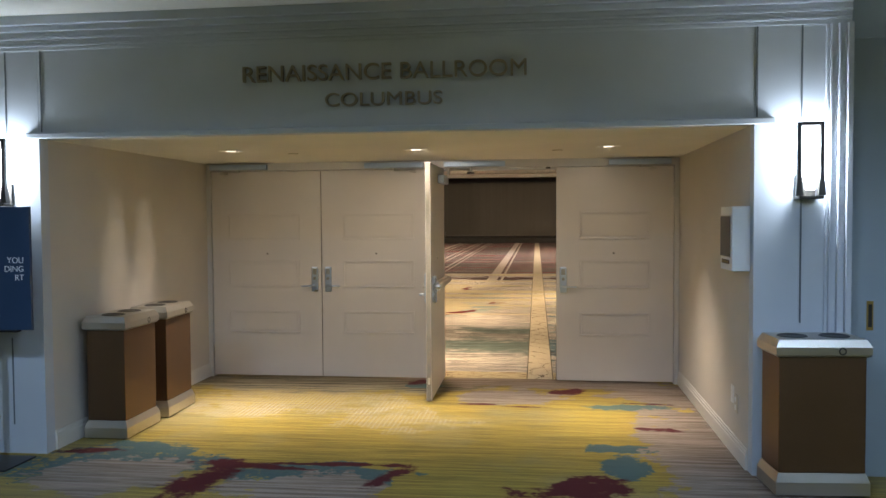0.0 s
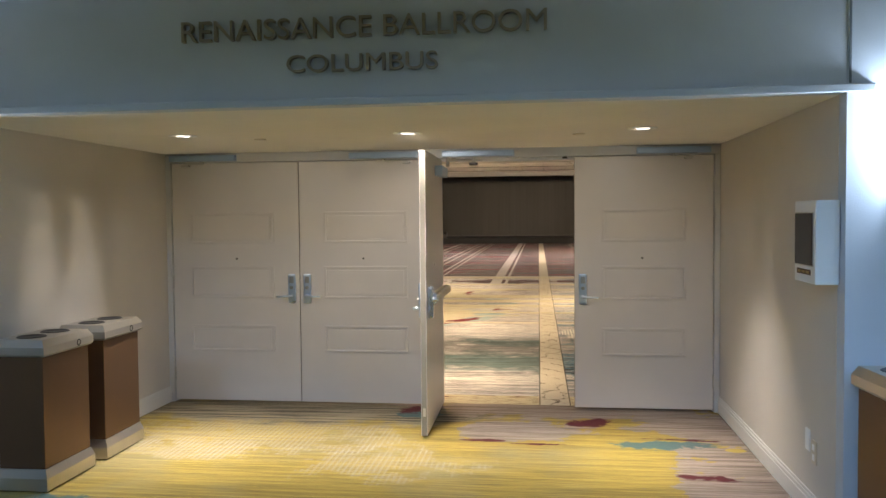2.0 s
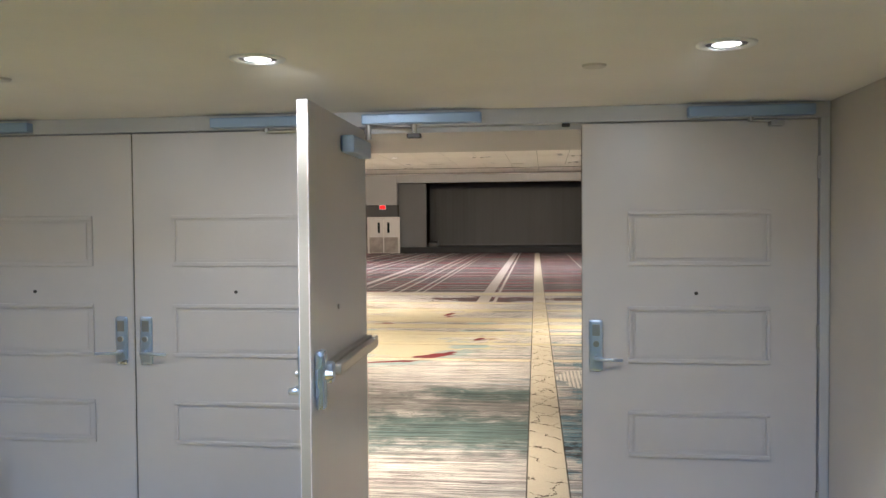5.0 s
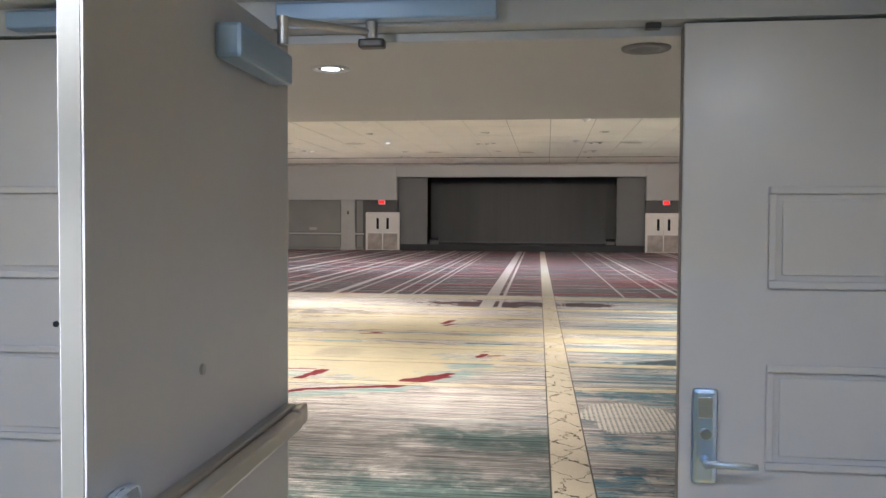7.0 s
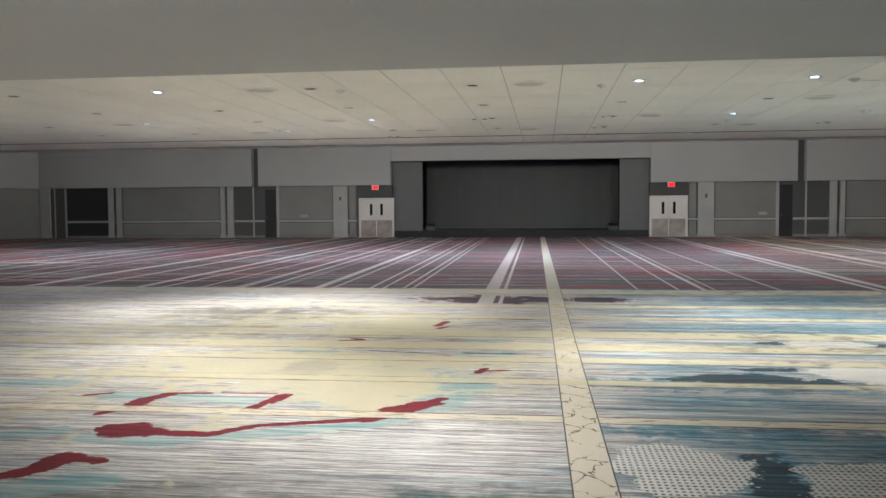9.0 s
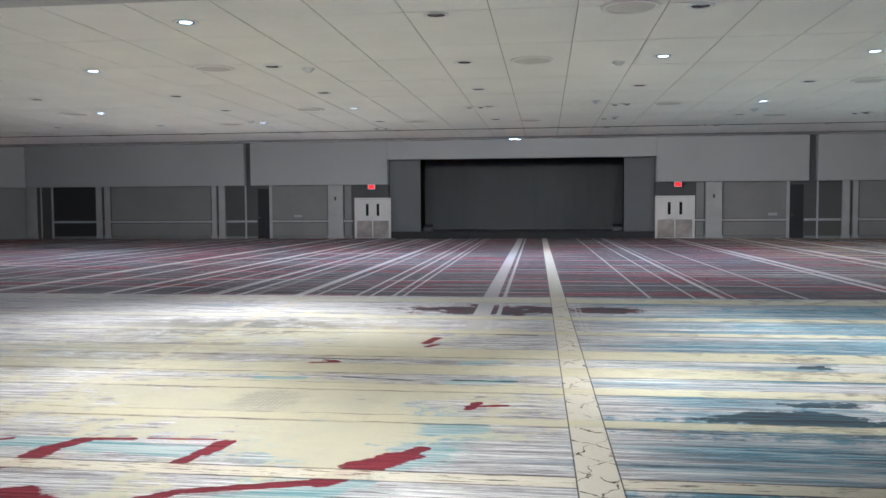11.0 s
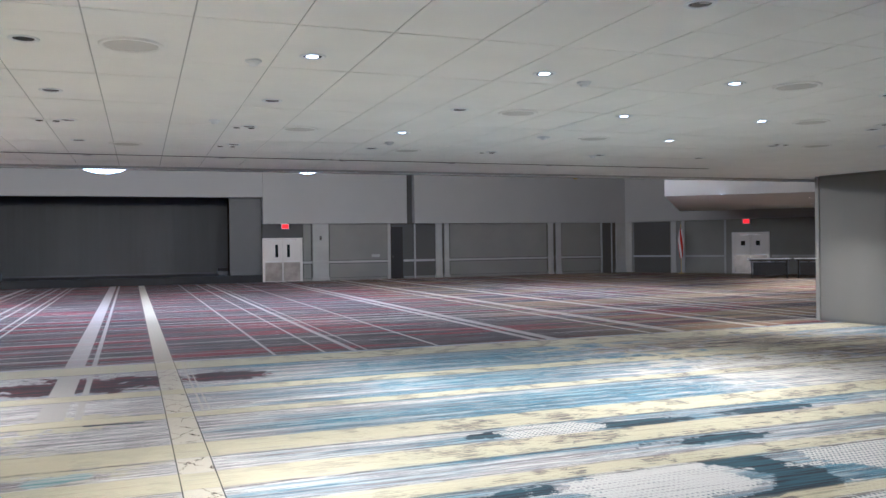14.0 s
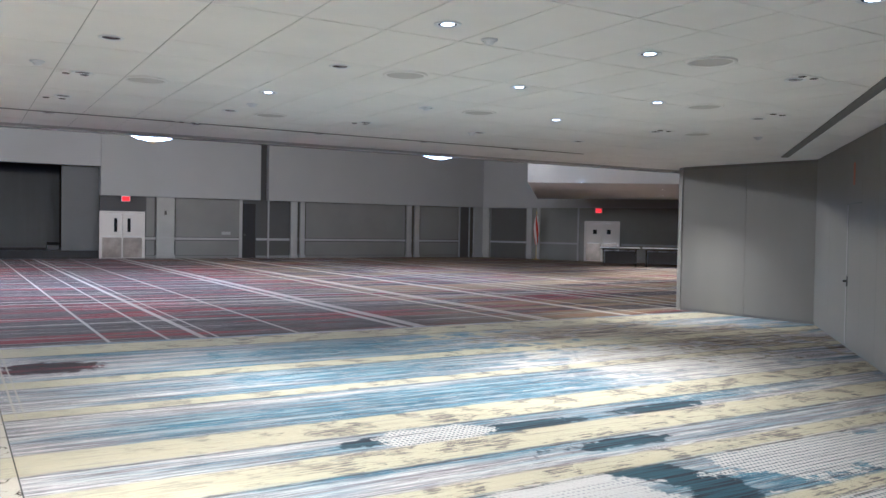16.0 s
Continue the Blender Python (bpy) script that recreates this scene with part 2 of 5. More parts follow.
        far = g.mix(g.step(rows_, 0.565, 0.60, 0, 0.75), far, (0.44, 0.41, 0.39))
        far = g.mix(g.step(g.noise(g.coords((0.07, 11.0, 1)), 1.0, 2, 0.6), 0.60, 0.65, 0, 0.7), far, (0.40, 0.37, 0.37))
        lines = g.noise(g.coords((2.1, 0.0, 0)), 1.0, 3, 0.75)
        outer = g.math("MAXIMUM", g.step(X, -5.2, -6.2), g.step(X, 7.0, 8.0))
        for x0, x1 in ((-1.19, -0.92), (-0.83, -0.76), (-2.72, -2.67), (-2.92, -2.86), (-3.34, -3.28), (-3.62, -3.55), (-4.40, -4.34), (-4.80, -4.62), (-5.95, -5.85), (-6.4, -6.3),
                       (1.80, 1.85), (2.59, 2.64), (3.06, 3.16), (3.3, 3.34), (4.52, 4.58), (6.33, 6.48), (6.62, 6.84)):
            far = g.mix(g.math("MULTIPLY", band(X, x0, x1, 0.01), g.step(brush, 0.3, 0.45, 0.45, 0.8)), far, (0.44, 0.41, 0.39))
        gold = g.math("MULTIPLY", g.step(X, 6.0, 11.0), g.step(g.noise(g.coords((0.12, 0.9, 1)), 1.0, 3), 0.45, 0.55))
        far = g.mix(g.math("MULTIPLY", gold, 0.55), far, g.mix(brush, (0.16, 0.10, 0.04), (0.42, 0.34, 0.18)))
        far = g.mix(g.math("MULTIPLY", g.step(lines, 0.545, 0.575, 0, 0.9), outer), far, (0.50, 0.46, 0.40))
        all_ = g.mix(band(X, 0.04, 0.30, 0.008), far, g.mix(brush, (0.34, 0.31, 0.24), (0.50, 0.47, 0.38)))
    else:
        # ballroom, near half: pale streaks, bluer towards the east
        pale = g.mix(g.step(brush, 0.40, 0.62), LAV, PALE)
        pale = g.mix(g.step(lane, 0.47, 0.40, 0, 0.8), pale, (0.17, 0.16, 0.175))
        pale = g.mix(g.step(lane, 0.54, 0.60, 0, 0.75), pale, (0.74, 0.725, 0.73))
        pale = g.mix(g.step(weft, 0.46, 0.36, 0, 0.75), pale, (0.20, 0.185, 0.20))
        pale = g.mix(g.step(weft, 0.60, 0.68, 0, 0.8), pale, (0.76, 0.75, 0.75))
        pale = g.mix(g.step(thread, 0.53, 0.62, 0, 0.9), pale, (0.075, 0.068, 0.075))
        pale = g.mix(g.step(fine, 0.58, 0.66, 0, 0.45), pale, GREY)
        blue = g.mix(g.step(brush, 0.36, 0.58), SLATE, BLUE)
        blue = g.mix(g.step(brush, 0.52, 0.70), blue, TEAL)
        blue = g.mix(g.step(lane, 0.53, 0.59, 0, 0.65), blue, (0.33, 0.43, 0.49))
        blue = g.mix(g.step(lane, 0.46, 0.40, 0, 0.7), blue, (0.03, 0.055, 0.085))
        blue = g.mix(g.step(weft, 0.56, 0.64, 0, 0.7), blue, (0.30, 0.42, 0.48))
        blue = g.mix(g.step(weft, 0.42, 0.34, 0, 0.7), blue, SLATE)
        blue = g.mix(g.step(thread, 0.54, 0.64, 0, 0.6), blue, PALE)
        blue = g.mix(g.step(fine, 0.56, 0.66, 0, 0.5), blue, LAV)
        streak = g.noise(g.coords((0.30, 4.2, 1)), 1.0, 5, 0.65)
        east = g.step(X, -0.6, 1.6, -0.085, 0.03)
        wash = g.math("ADD", g.math("ADD", g.math("MULTIPLY", cloud, 0.45), g.math("MULTIPLY", streak, 0.55)), east)
        near = g.mix(g.step(wash, 0.44, 0.60), pale, blue)
        net = g.math("MULTIPLY", lattice(24, 19, 0.52), g.step(brush, 0.30, 0.46, 0.35, 1.0))
        white_net = g.mix(net, g.mix(g.step(brush, 0.40, 0.62), (0.07, 0.075, 0.10), (0.12, 0.17, 0.21)), (0.58, 0.57, 0.56))
        cream = g.mix(g.step(brush, 0.30, 0.62), (0.50, 0.46, 0.33), CREAM)
        cream = g.mix(g.math("MULTIPLY", g.step(soft, 0.44, 0.62), g.step(weft, 0.40, 0.60, 0.25, 0.7)), cream, (0.40, 0.375, 0.315))
        cream = g.mix(g.step(thread, 0.58, 0.66, 0, 0.28), cream, (0.22, 0.19, 0.13))
    if zone == "west":
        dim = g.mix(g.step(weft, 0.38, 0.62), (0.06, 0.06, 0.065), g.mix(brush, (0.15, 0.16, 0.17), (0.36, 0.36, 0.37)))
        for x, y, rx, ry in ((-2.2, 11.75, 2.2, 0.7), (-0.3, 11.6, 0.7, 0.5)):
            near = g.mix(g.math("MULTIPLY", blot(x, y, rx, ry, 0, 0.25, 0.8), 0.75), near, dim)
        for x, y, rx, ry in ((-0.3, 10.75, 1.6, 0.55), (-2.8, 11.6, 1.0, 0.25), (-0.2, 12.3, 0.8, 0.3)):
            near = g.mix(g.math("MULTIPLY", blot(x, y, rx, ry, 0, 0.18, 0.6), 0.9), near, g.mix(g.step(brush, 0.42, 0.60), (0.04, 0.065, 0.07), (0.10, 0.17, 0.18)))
        dusty = g.mix(g.step(soft, 0.42, 0.60), cream, pale)
        near = g.mix(blot(-2.9, 18.0, 2.9, 3.2, 0, 0.3, 0.35), near, dusty)
        near = g.mix(g.math("MULTIPLY", blot(-4.7, 20.4, 1.3, 0.6, 0, 0.35, 0.6), 0.8), near, g.mix(brush, (0.10, 0.095, 0.09), (0.30, 0.29, 0.27)))
        near = g.mix(g.math("MULTIPLY", blot(-5.2, 17.6, 1.0, 0.4, 0, 0.35, 0.6), 0.6), near, g.mix(brush, (0.10, 0.095, 0.09), (0.30, 0.29, 0.27)))
        TEALY = g.mix(g.step(brush, 0.36, 0.60), TEAL, (0.42, 0.46, 0.47))
        near = g.mix(blot(-1.55, 15.2, 0.82, 1.12, 0, 0.12, 0.3), near, TEALY)
        for x, y, rx, ry in ((-1.6, 15.25, 0.68, 1.0), (-2.6, 16.3, 1.6, 1.5), (-2.0, 18.9, 1.0, 1.6), (-0.9, 20.1, 0.6, 0.5)):
            near = g.mix(g.math("MULTIPLY", blot(x, y, rx, ry, 0, 0.22, 0.18), g.step(brush, 0.30, 0.44, 0.75, 1.0)), near, cream)
        for x, y, rx, ry in ((-3.6, 20.6, 1.5, 0.5), (-4.6, 18.6, 1.2, 0.35), (-3.4, 18.1, 0.9, 0.15)):
            near = g.mix(g.math("MULTIPLY", blot(x, y, rx, ry, 0, 0.3, 0.7), g.step(brush, 0.38, 0.56, 0.85, 0.35)), near, (0.13, 0.125, 0.115))
        for x, y, rx, ry in ((-1.7, 18.02, 1.0, 0.13), (-1.4, 17.12, 1.3, 0.14), (-0.5, 19.3, 0.9, 0.45), (-4.0, 17.1, 1.2, 0.12), (-0.8, 20.9, 1.4, 0.3)):
            near = g.mix(blot(x, y, rx, ry, 0, 0.3, 0.12), near, pale)
        near = g.mix(g.math("MULTIPLY", blot(-2.55, 16.12, 0.30, 0.3, 0, 0.2, 0.4), g.math("MULTIPLY", net, 0.55)), near, (0.24, 0.23, 0.22))
        near = g.mix(stroke(((-3.35, 13.45, -2.8, 13.40, 0.15), (-2.8, 13.40, -1.5, 13.95, 0.11), (-1.5, 13.95, -0.9, 14.78, 0.15), (-3.6, 12.18, -2.85, 12.55, 0.17), (-3.95, 14.72, -3.3, 14.72, 0.13),
                             (-3.3, 14.7, -2.5, 14.62, 0.14), (-4.3, 13.35, -3.8, 13.55, 0.13)), 0.16, 0.25), near, TEALY)
        near = g.mix(stroke(((-1.0, 17.02, -0.5, 17.1, 0.10), (-0.95, 17.97, -0.65, 18.05, 0.10), (-0.95, 15.35, -0.7, 15.45, 0.14), (-2.9, 17.05, -2.5, 17.05, 0.07), (-5.2, 15.1, -4.6, 15.2, 0.15)), 0.16, 0.25), near, TEALY)
        near = g.mix(stroke(((-3.38, 13.68, -3.22, 13.72, 0.13), (-3.3, 13.55, -3.05, 13.6, 0.12), (-3.05, 13.6, -2.6, 13.57, 0.07), (-2.6, 13.57, -2.3, 13.86, 0.06), (-2.3, 13.86, -1.5, 14.12, 0.05), (-1.5, 14.12, -1.3, 14.4, 0.09), (-1.3, 14.4, -1.1, 14.68, 0.13), (-1.1, 14.68, -1.0, 14.86, 0.07),
                             (-3.8, 12.3, -3.4, 12.65, 0.09), (-3.38, 12.72, -3.33, 12.95, 0.12), (-3.3, 12.95, -3.06, 12.9, 0.06)), 0.13), near, RED)
        near = g.mix(stroke(((-3.72, 14.08, -3.6, 14.3, 0.06), (-3.6, 14.3, -3.58, 14.55, 0.09), (-3.6, 14.6, -3.45, 14.8, 0.07), (-3.4, 14.85, -3.1, 14.88, 0.03), (-3.0, 14.9, -2.5, 14.92, 0.018), (-2.56, 14.33, -2.47, 14.6, 0.05), (-2.47, 14.6, -2.41, 14.85, 0.08), (-4.2, 14.7, -4.0, 14.8, 0.03)), 0.13), near, RED)
        near = g.mix(stroke(((-0.78, 16.08, -0.45, 16.14, 0.035), (-0.76, 16.0, -0.7, 16.2, 0.05), (-2.6, 17.83, -2.36, 17.92, 0.05), (-2.5, 18.0, -2.38, 17.95, 0.04), (-1.55, 19.2, -1.47, 19.6, 0.06), (-1.5, 18.95, -1.42, 19.1, 0.04)), 0.14), near, RED)
        near = g.mix(stroke(((-1.0, 17.1, -0.4, 17.08, 0.025), (-2.7, 18.1, -1.9, 18.06, 0.02), (-0.7, 19.95, -0.2, 19.9, 0.03), (-2.1, 17.15, -1.4, 17.05, 0.02)), 0.2), near, SLATE)
        plum = g.mix(g.step(lane, 0.48, 0.60), (0.030, 0.022, 0.026), g.mix(weft, (0.10, 0.010, 0.018), (0.20, 0.05, 0.06)))
        near = g.mix(blot(-0.9, 22.5, 1.3, 0.6, 0, 0.22), near, plum)
        near = g.mix(g.math("MULTIPLY", g.math("MAXIMUM", band(X, -1.19, -0.92, 0.01), band(X, -0.83, -0.76, 0.01)), band(Y, 20.3, 24.5)), near, (0.42, 0.40, 0.38))
    elif zone == "east":
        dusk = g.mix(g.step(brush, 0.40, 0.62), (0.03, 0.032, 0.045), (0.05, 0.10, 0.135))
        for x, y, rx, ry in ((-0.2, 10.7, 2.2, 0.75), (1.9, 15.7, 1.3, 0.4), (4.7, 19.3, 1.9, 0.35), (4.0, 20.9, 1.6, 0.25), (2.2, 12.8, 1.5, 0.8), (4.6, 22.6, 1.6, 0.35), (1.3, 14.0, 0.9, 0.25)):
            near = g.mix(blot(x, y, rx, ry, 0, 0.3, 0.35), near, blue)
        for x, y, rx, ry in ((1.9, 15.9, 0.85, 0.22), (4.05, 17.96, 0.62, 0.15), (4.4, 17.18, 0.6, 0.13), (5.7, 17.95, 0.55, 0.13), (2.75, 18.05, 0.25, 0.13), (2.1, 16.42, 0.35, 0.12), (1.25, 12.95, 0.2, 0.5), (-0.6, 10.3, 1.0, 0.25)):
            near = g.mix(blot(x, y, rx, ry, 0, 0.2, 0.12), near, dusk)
        near = g.mix(stroke(((3.75, 16.72, 4.1, 16.42, 0.14), (4.1, 16.42, 4.27, 16.1, 0.22), (4.27, 16.1, 4.05, 15.75, 0.22), (4.05, 15.75, 3.4, 15.62, 0.16)), 0.10), near, dusk)
        for x, y, rx, ry in ((0.72, 13.12, 0.44, 0.5), (1.85, 12.95, 0.42, 0.4), (3.2, 16.25, 0.66, 0.43), (3.25, 17.98, 0.5, 0.3), (5.7, 16.25, 1.2, 0.42), (4.9, 15.4, 0.8, 0.35), (-2.55, 16.15, 0.2, 0.3)):
            near = g.mix(blot(x, y, rx, ry, 0, 0.12, 0.06), near, white_net)
        near = g.mix(g.math("MULTIPLY", blot(3.2, 16.28, 0.64, 0.38, 0, 0.16, 0.12), g.step(weft, 0.40, 0.56, 0.35, 1.0)), near, (0.58, 0.57, 0.56))
        near = g.mix(blot(8.1, 20.2, 1.7, 1.5, 0, 0.3, 0.5), near, g.mix(g.step(brush, 0.4, 0.6), pale, (0.64, 0.62, 0.55)))
        plaid = g.mix(g.step(brush, 0.46, 0.54), (0.05, 0.035, 0.045), g.mix(thread, (0.40, 0.34, 0.20), (0.60, 0.56, 0.48)))
        near = g.mix(blot(9.6, 22.2, 3.0, 1.6, -30, 0.4, 0.4), near, g.mix(g.step(cloud, 0.4, 0.6), plaid, cream))
        plum = g.mix(g.step(lane, 0.48, 0.60), (0.030, 0.022, 0.026), g.mix(weft, (0.10, 0.010, 0.018), (0.20, 0.05, 0.06)))
        near = g.mix(blot(0.9, 22.55, 0.65, 0.35, 0, 0.16), near, plum)
    if zone in ("west", "east"):
        # yellow cross bands, worn towards the east
        worn = g.math("MULTIPLY", g.step(g.math("MULTIPLY_ADD", g.step(edge, 0.44, 0.60), 0.16, fleck), 0.61, 0.67), g.step(X, 0.2, 3.0, 0.15, 0.85))
        bands = None
        for low, high in ((23.5, 24.25), (21.4, 21.76), (20.0, 20.26), (18.3, 18.82), (17.37, 17.83), (16.62, 16.88), (15.54, 15.73)):
            m = band(Y, low, high, 0.03, 0.09)
            bands = m if bands is None else g.math("MAXIMUM", bands, m)
            near = g.mix(g.math("MULTIPLY", band(Y, low - 0.05, low - 0.005, 0.012, 0.07), g.step(fleck, 0.44, 0.56, 0.1, 0.85)), near, (0.07, 0.055, 0.05))
            near = g.mix(g.math("MULTIPLY", band(Y, high + 0.005, high + 0.035, 0.01, 0.07), g.step(fleck, 0.46, 0.58, 0.0, 0.7)), near, (0.09, 0.07, 0.06))
        near = g.mix(g.math("MULTIPLY", bands, g.math("MULTIPLY", g.step(X, -5.0, -0.5, 0.40, 0.96), g.step(brush, 0.34, 0.46, 0.6, 1.0))), near, g.mix(worn, g.mix(brush, (0.46, 0.42, 0.29), YELLOW), GREY))
        twig = g.mix(g.step(fleck, 0.56, 0.60), (0.60, 0.55, 0.42), (0.06, 0.035, 0.025))
        near = g.mix(g.math("MULTIPLY", band(Y, 14.18, 14.36, 0.012, 0.03), 0.85), near, twig)
        for y in (14.17, 14.37):
            near = g.mix(g.math("MULTIPLY", band(Y, y - 0.012, y + 0.012, 0.008, 0.03), g.step(brush, 0.42, 0.5, 0.1, 0.8)), near, (0.05, 0.03, 0.03))
        near = g.mix(band(Y, 8.60, 8.98, 0.02, 0.06), near, g.mix(g.step(fleck, 0.55, 0.59), (0.56, 0.50, 0.34), (0.09, 0.03, 0.025)))
        hall = near
        # long stripes
        slant = g.math("FRACT", g.math("ADD", g.math("MULTIPLY", Y, 2.7), g.math("ADD", g.math("MULTIPLY", X, 2.4), g.math("MULTIPLY", edge, 1.6))))
        slope = g.math("FRACT", g.math("ADD", g.math("MULTIPLY", Y, 1.9), g.math("SUBTRACT", g.math("MULTIPLY", edge, 2.2), g.math("MULTIPLY", X, 4.1))))
        twigs = g.math("MAXIMUM", g.math("MULTIPLY", g.step(slant, 0.06, 0.04), g.step(edge2, 0.44, 0.5)), g.math("MULTIPLY", g.step(slope, 0.05, 0.034), g.step(soft, 0.45, 0.5)))
        stripe = g.mix(g.math("MAXIMUM", twigs, g.step(fleck, 0.66, 0.70, 0, 0.6)), (0.54, 0.505, 0.42), (0.06, 0.04, 0.03))
        over = g.math("SUBTRACT", 1.0, bands)      # the yellow bands run over the stripe
        hall = g.mix(g.math("MULTIPLY", band(X, 0.04, 0.30, 0.008), over), hall, stripe)
        hall = g.mix(g.math("MULTIPLY", g.math("MAXIMUM", band(X, 0.40, 0.42, 0.006), band(X, 0.47, 0.485, 0.006)), g.math("MULTIPLY", g.step(Y, 19.9, 20.2), 0.8)), hall, (0.50, 0.46, 0.40))
        for x in (0.035, 0.305):
            hall = g.mix(band(X, x - 0.004, x + 0.004, 0.004), hall, (0.03, 0.025, 0.02))
        if zone == "west":
            west = g.math("MULTIPLY", band(X, -4.55, -4.32, 0.012, 0.1), g.step(Y, 24.4, 24.3))
            hall = g.mix(g.math("MULTIPLY", west, g.step(edge, 0.40, 0.56, 0.15, 0.6)), hall, g.mix(g.step(fleck, 0.56, 0.60), (0.50, 0.45, 0.33), (0.06, 0.045, 0.04)))
        all_ = hall
    pile = g.noise(p, 420, 2, 0.6)
    all_ = g.mix(g.step(pile, 0.40, 0.65, 0, 0.28), all_, (0.03, 0.028, 0.028))
    g.bump(g.math("ADD", pile, g.math("MULTIPLY", thread, 0.6)), 0.35, 0.004)
    g.shader.inputs["Specular IOR Level"].default_value = 0.15
    return g.done(all_, 0.95)

# ---- materials ----
CARPETS = [carpet(zone) for zone in ("foyer", "west", "east", "far")]
M_FACADE = paint("foyer_wall_vinyl", (0.50, 0.54, 0.60), 0.55, 0.06, 160, 0.35)
M_PANEL = paint("foyer_side_panel", (0.30, 0.36, 0.41), 0.6, 0.06, 260, 0.15)
M_ALCOVE = paint("alcove_wall_vinyl", (0.56, 0.53, 0.49), 0.6, 0.05, 260, 0.2)
M_TRIM = paint("painted_trim", (0.62, 0.61, 0.58), 0.42, 0.05, 90, 0.05)
M_CEIL = paint("ceiling_paint", (0.74, 0.72, 0.68), 0.85, 0.04, 300, 0.1)
M_DOOR = paint("door_paint", (0.58, 0.55, 0.53), 0.38, 0.04, 120, 0.05)
M_EDGE = paint("door_edge", (0.20, 0.185, 0.155), 0.45, 0.08, 60, 0.1)
M_FRAME = paint("door_frame_paint", (0.52, 0.52, 0.52), 0.4, 0.05, 90, 0.05)
M_SOCKET = paint("cream_plastic", (0.55, 0.50, 0.40), 0.4, 0.05, 60, 0.03)
# closer metal, with the bluish foyer reflection put into its base colour
M_ARM = paint("closer_blue_sheen", (0.34, 0.44, 0.60), 0.35, 0.06, 150, 0.05, 0.3)
# the blue tint of the chrome paints in the foyer's cool reflection
M_CHROME = paint("brushed_chrome", (0.72, 0.80, 0.93), 0.30, 0.06, 300, 0.05, 1.0)
M_STEEL = paint("satin_steel", (0.50, 0.49, 0.47), 0.35, 0.08, 200, 0.05, 1.0)
M_BRONZE = paint("bronze_laminate", (0.14, 0.082, 0.044), 0.42, 0.10, 60, 0.05, 0.7)
M_CHAMPAGNE = paint("champagne_metal", (0.55, 0.52, 0.46), 0.32, 0.06, 200, 0.05, 0.9)
M_BLACK = paint("black_plastic", (0.012, 0.012, 0.013), 0.4, 0.2, 120, 0.05)
M_GLASSY = paint("dark_screen", (0.01, 0.012, 0.014), 0.12, 0.1, 30, 0.0)
M_GLASSY.node_tree.nodes["Principled BSDF"].inputs["Specular IOR Level"].default_value = 0.12
M_WHITE = paint("white_plastic", (0.78, 0.79, 0.80), 0.35, 0.03, 90, 0.03)
M_LETTER = paint("antique_brass_letters", (0.27, 0.235, 0.18), 0.45, 0.1, 120, 0.05, 0.5)
M_NAVY = paint("navy_print", (0.02, 0.045, 0.10), 0.45, 0.08, 60, 0.02)
M_PRINT = paint("white_print", (0.72, 0.74, 0.78), 0.5, 0.03, 60, 0.0)
M_SCONCE = paint("dark_sconce_metal", (0.06, 0.055, 0.05), 0.4, 0.15, 120, 0.05, 0.6)
M_TILE = paint("ceiling_tile", (0.87, 0.855, 0.82), 0.9, 0.03, 180, 0.3)
M_TRACK = paint("ceiling_track", (0.16, 0.16, 0.155), 0.6, 0.1, 120, 0.05)
M_AIRWALL = paint("operable_wall_vinyl", (0.195, 0.19, 0.174), 0.75, 0.07, 140, 0.35, 0, 0.7, (1, 1, 0.25))
M_FARWALL = paint("far_wall_covering", (0.155, 0.15, 0.135), 0.75, 0.10, 60, 0.3, 0, 0.5)
M_FARDARK = paint("dark_wall_covering", (0.055, 0.053, 0.05), 0.8, 0.12, 60, 0.3, 0, 0.5)
M_BULK = paint("bulkhead_paint", (0.27, 0.263, 0.255), 0.8, 0.05, 120, 0.15, 0, 0.25)
M_PILASTER = paint("pilaster_paint", (0.27, 0.265, 0.245), 0.6, 0.08, 90, 0.1)
M_STAGE = paint("stage_drape", (0.082, 0.081, 0.078), 0.9, 0.08, 40, 0.3, 0, 0.4, (6, 1, 0.3))
M_WING = paint("stage_wing_panel", (0.10, 0.099, 0.096), 0.8, 0.06, 60, 0.2)
M_STAGEBLACK = paint("stage_skirt", (0.012, 0.012, 0.013), 0.8, 0.2, 60, 0.2)
M_FARDOOR = paint("far_door_paint", (0.47, 0.44, 0.40), 0.45, 0.05, 60, 0.05)
# the blotches in this steel's colour stand in for reflections of the carpet
M_KICK = paint("kick_plate", (0.27, 0.24, 0.21), 0.32, 0.22, 14, 0.2, 0.7, 2.0)
M_EXIT = glow("exit_sign_red", (1.0, 0.0, 0.0), 0.95, (0.02, 0.0, 0.0))
M_LAMP = glow("lit_lens", (1.0, 0.86, 0.68), 6.0)
M_SOFTLAMP = glow("shaded_lens", (1.0, 0.84, 0.64), 3.0)
M_DIM = paint("unlit_reflector", (0.22, 0.22, 0.22), 0.25, 0.2, 60, 0.0, 0.8)
M_HOLE = paint("open_can", (0.01, 0.01, 0.01), 0.9, 0.1, 60, 0.0)
M_TUBE = glow("sconce_glass", (0.93, 0.98, 1.0), 26.0)
M_BOWL = glow("chandelier_glass", (1.0, 0.97, 0.92), 9.0)
M_BRASS = paint("dull_brass", (0.42, 0.30, 0.10), 0.4, 0.1, 90, 0.05, 0.8)
M_FLAGRED = paint("flag_red", (0.35, 0.02, 0.02), 0.8, 0.1, 60, 0.2)
M_FLAGWHITE = paint("flag_white", (0.62, 0.58, 0.54), 0.8, 0.1, 60, 0.2)
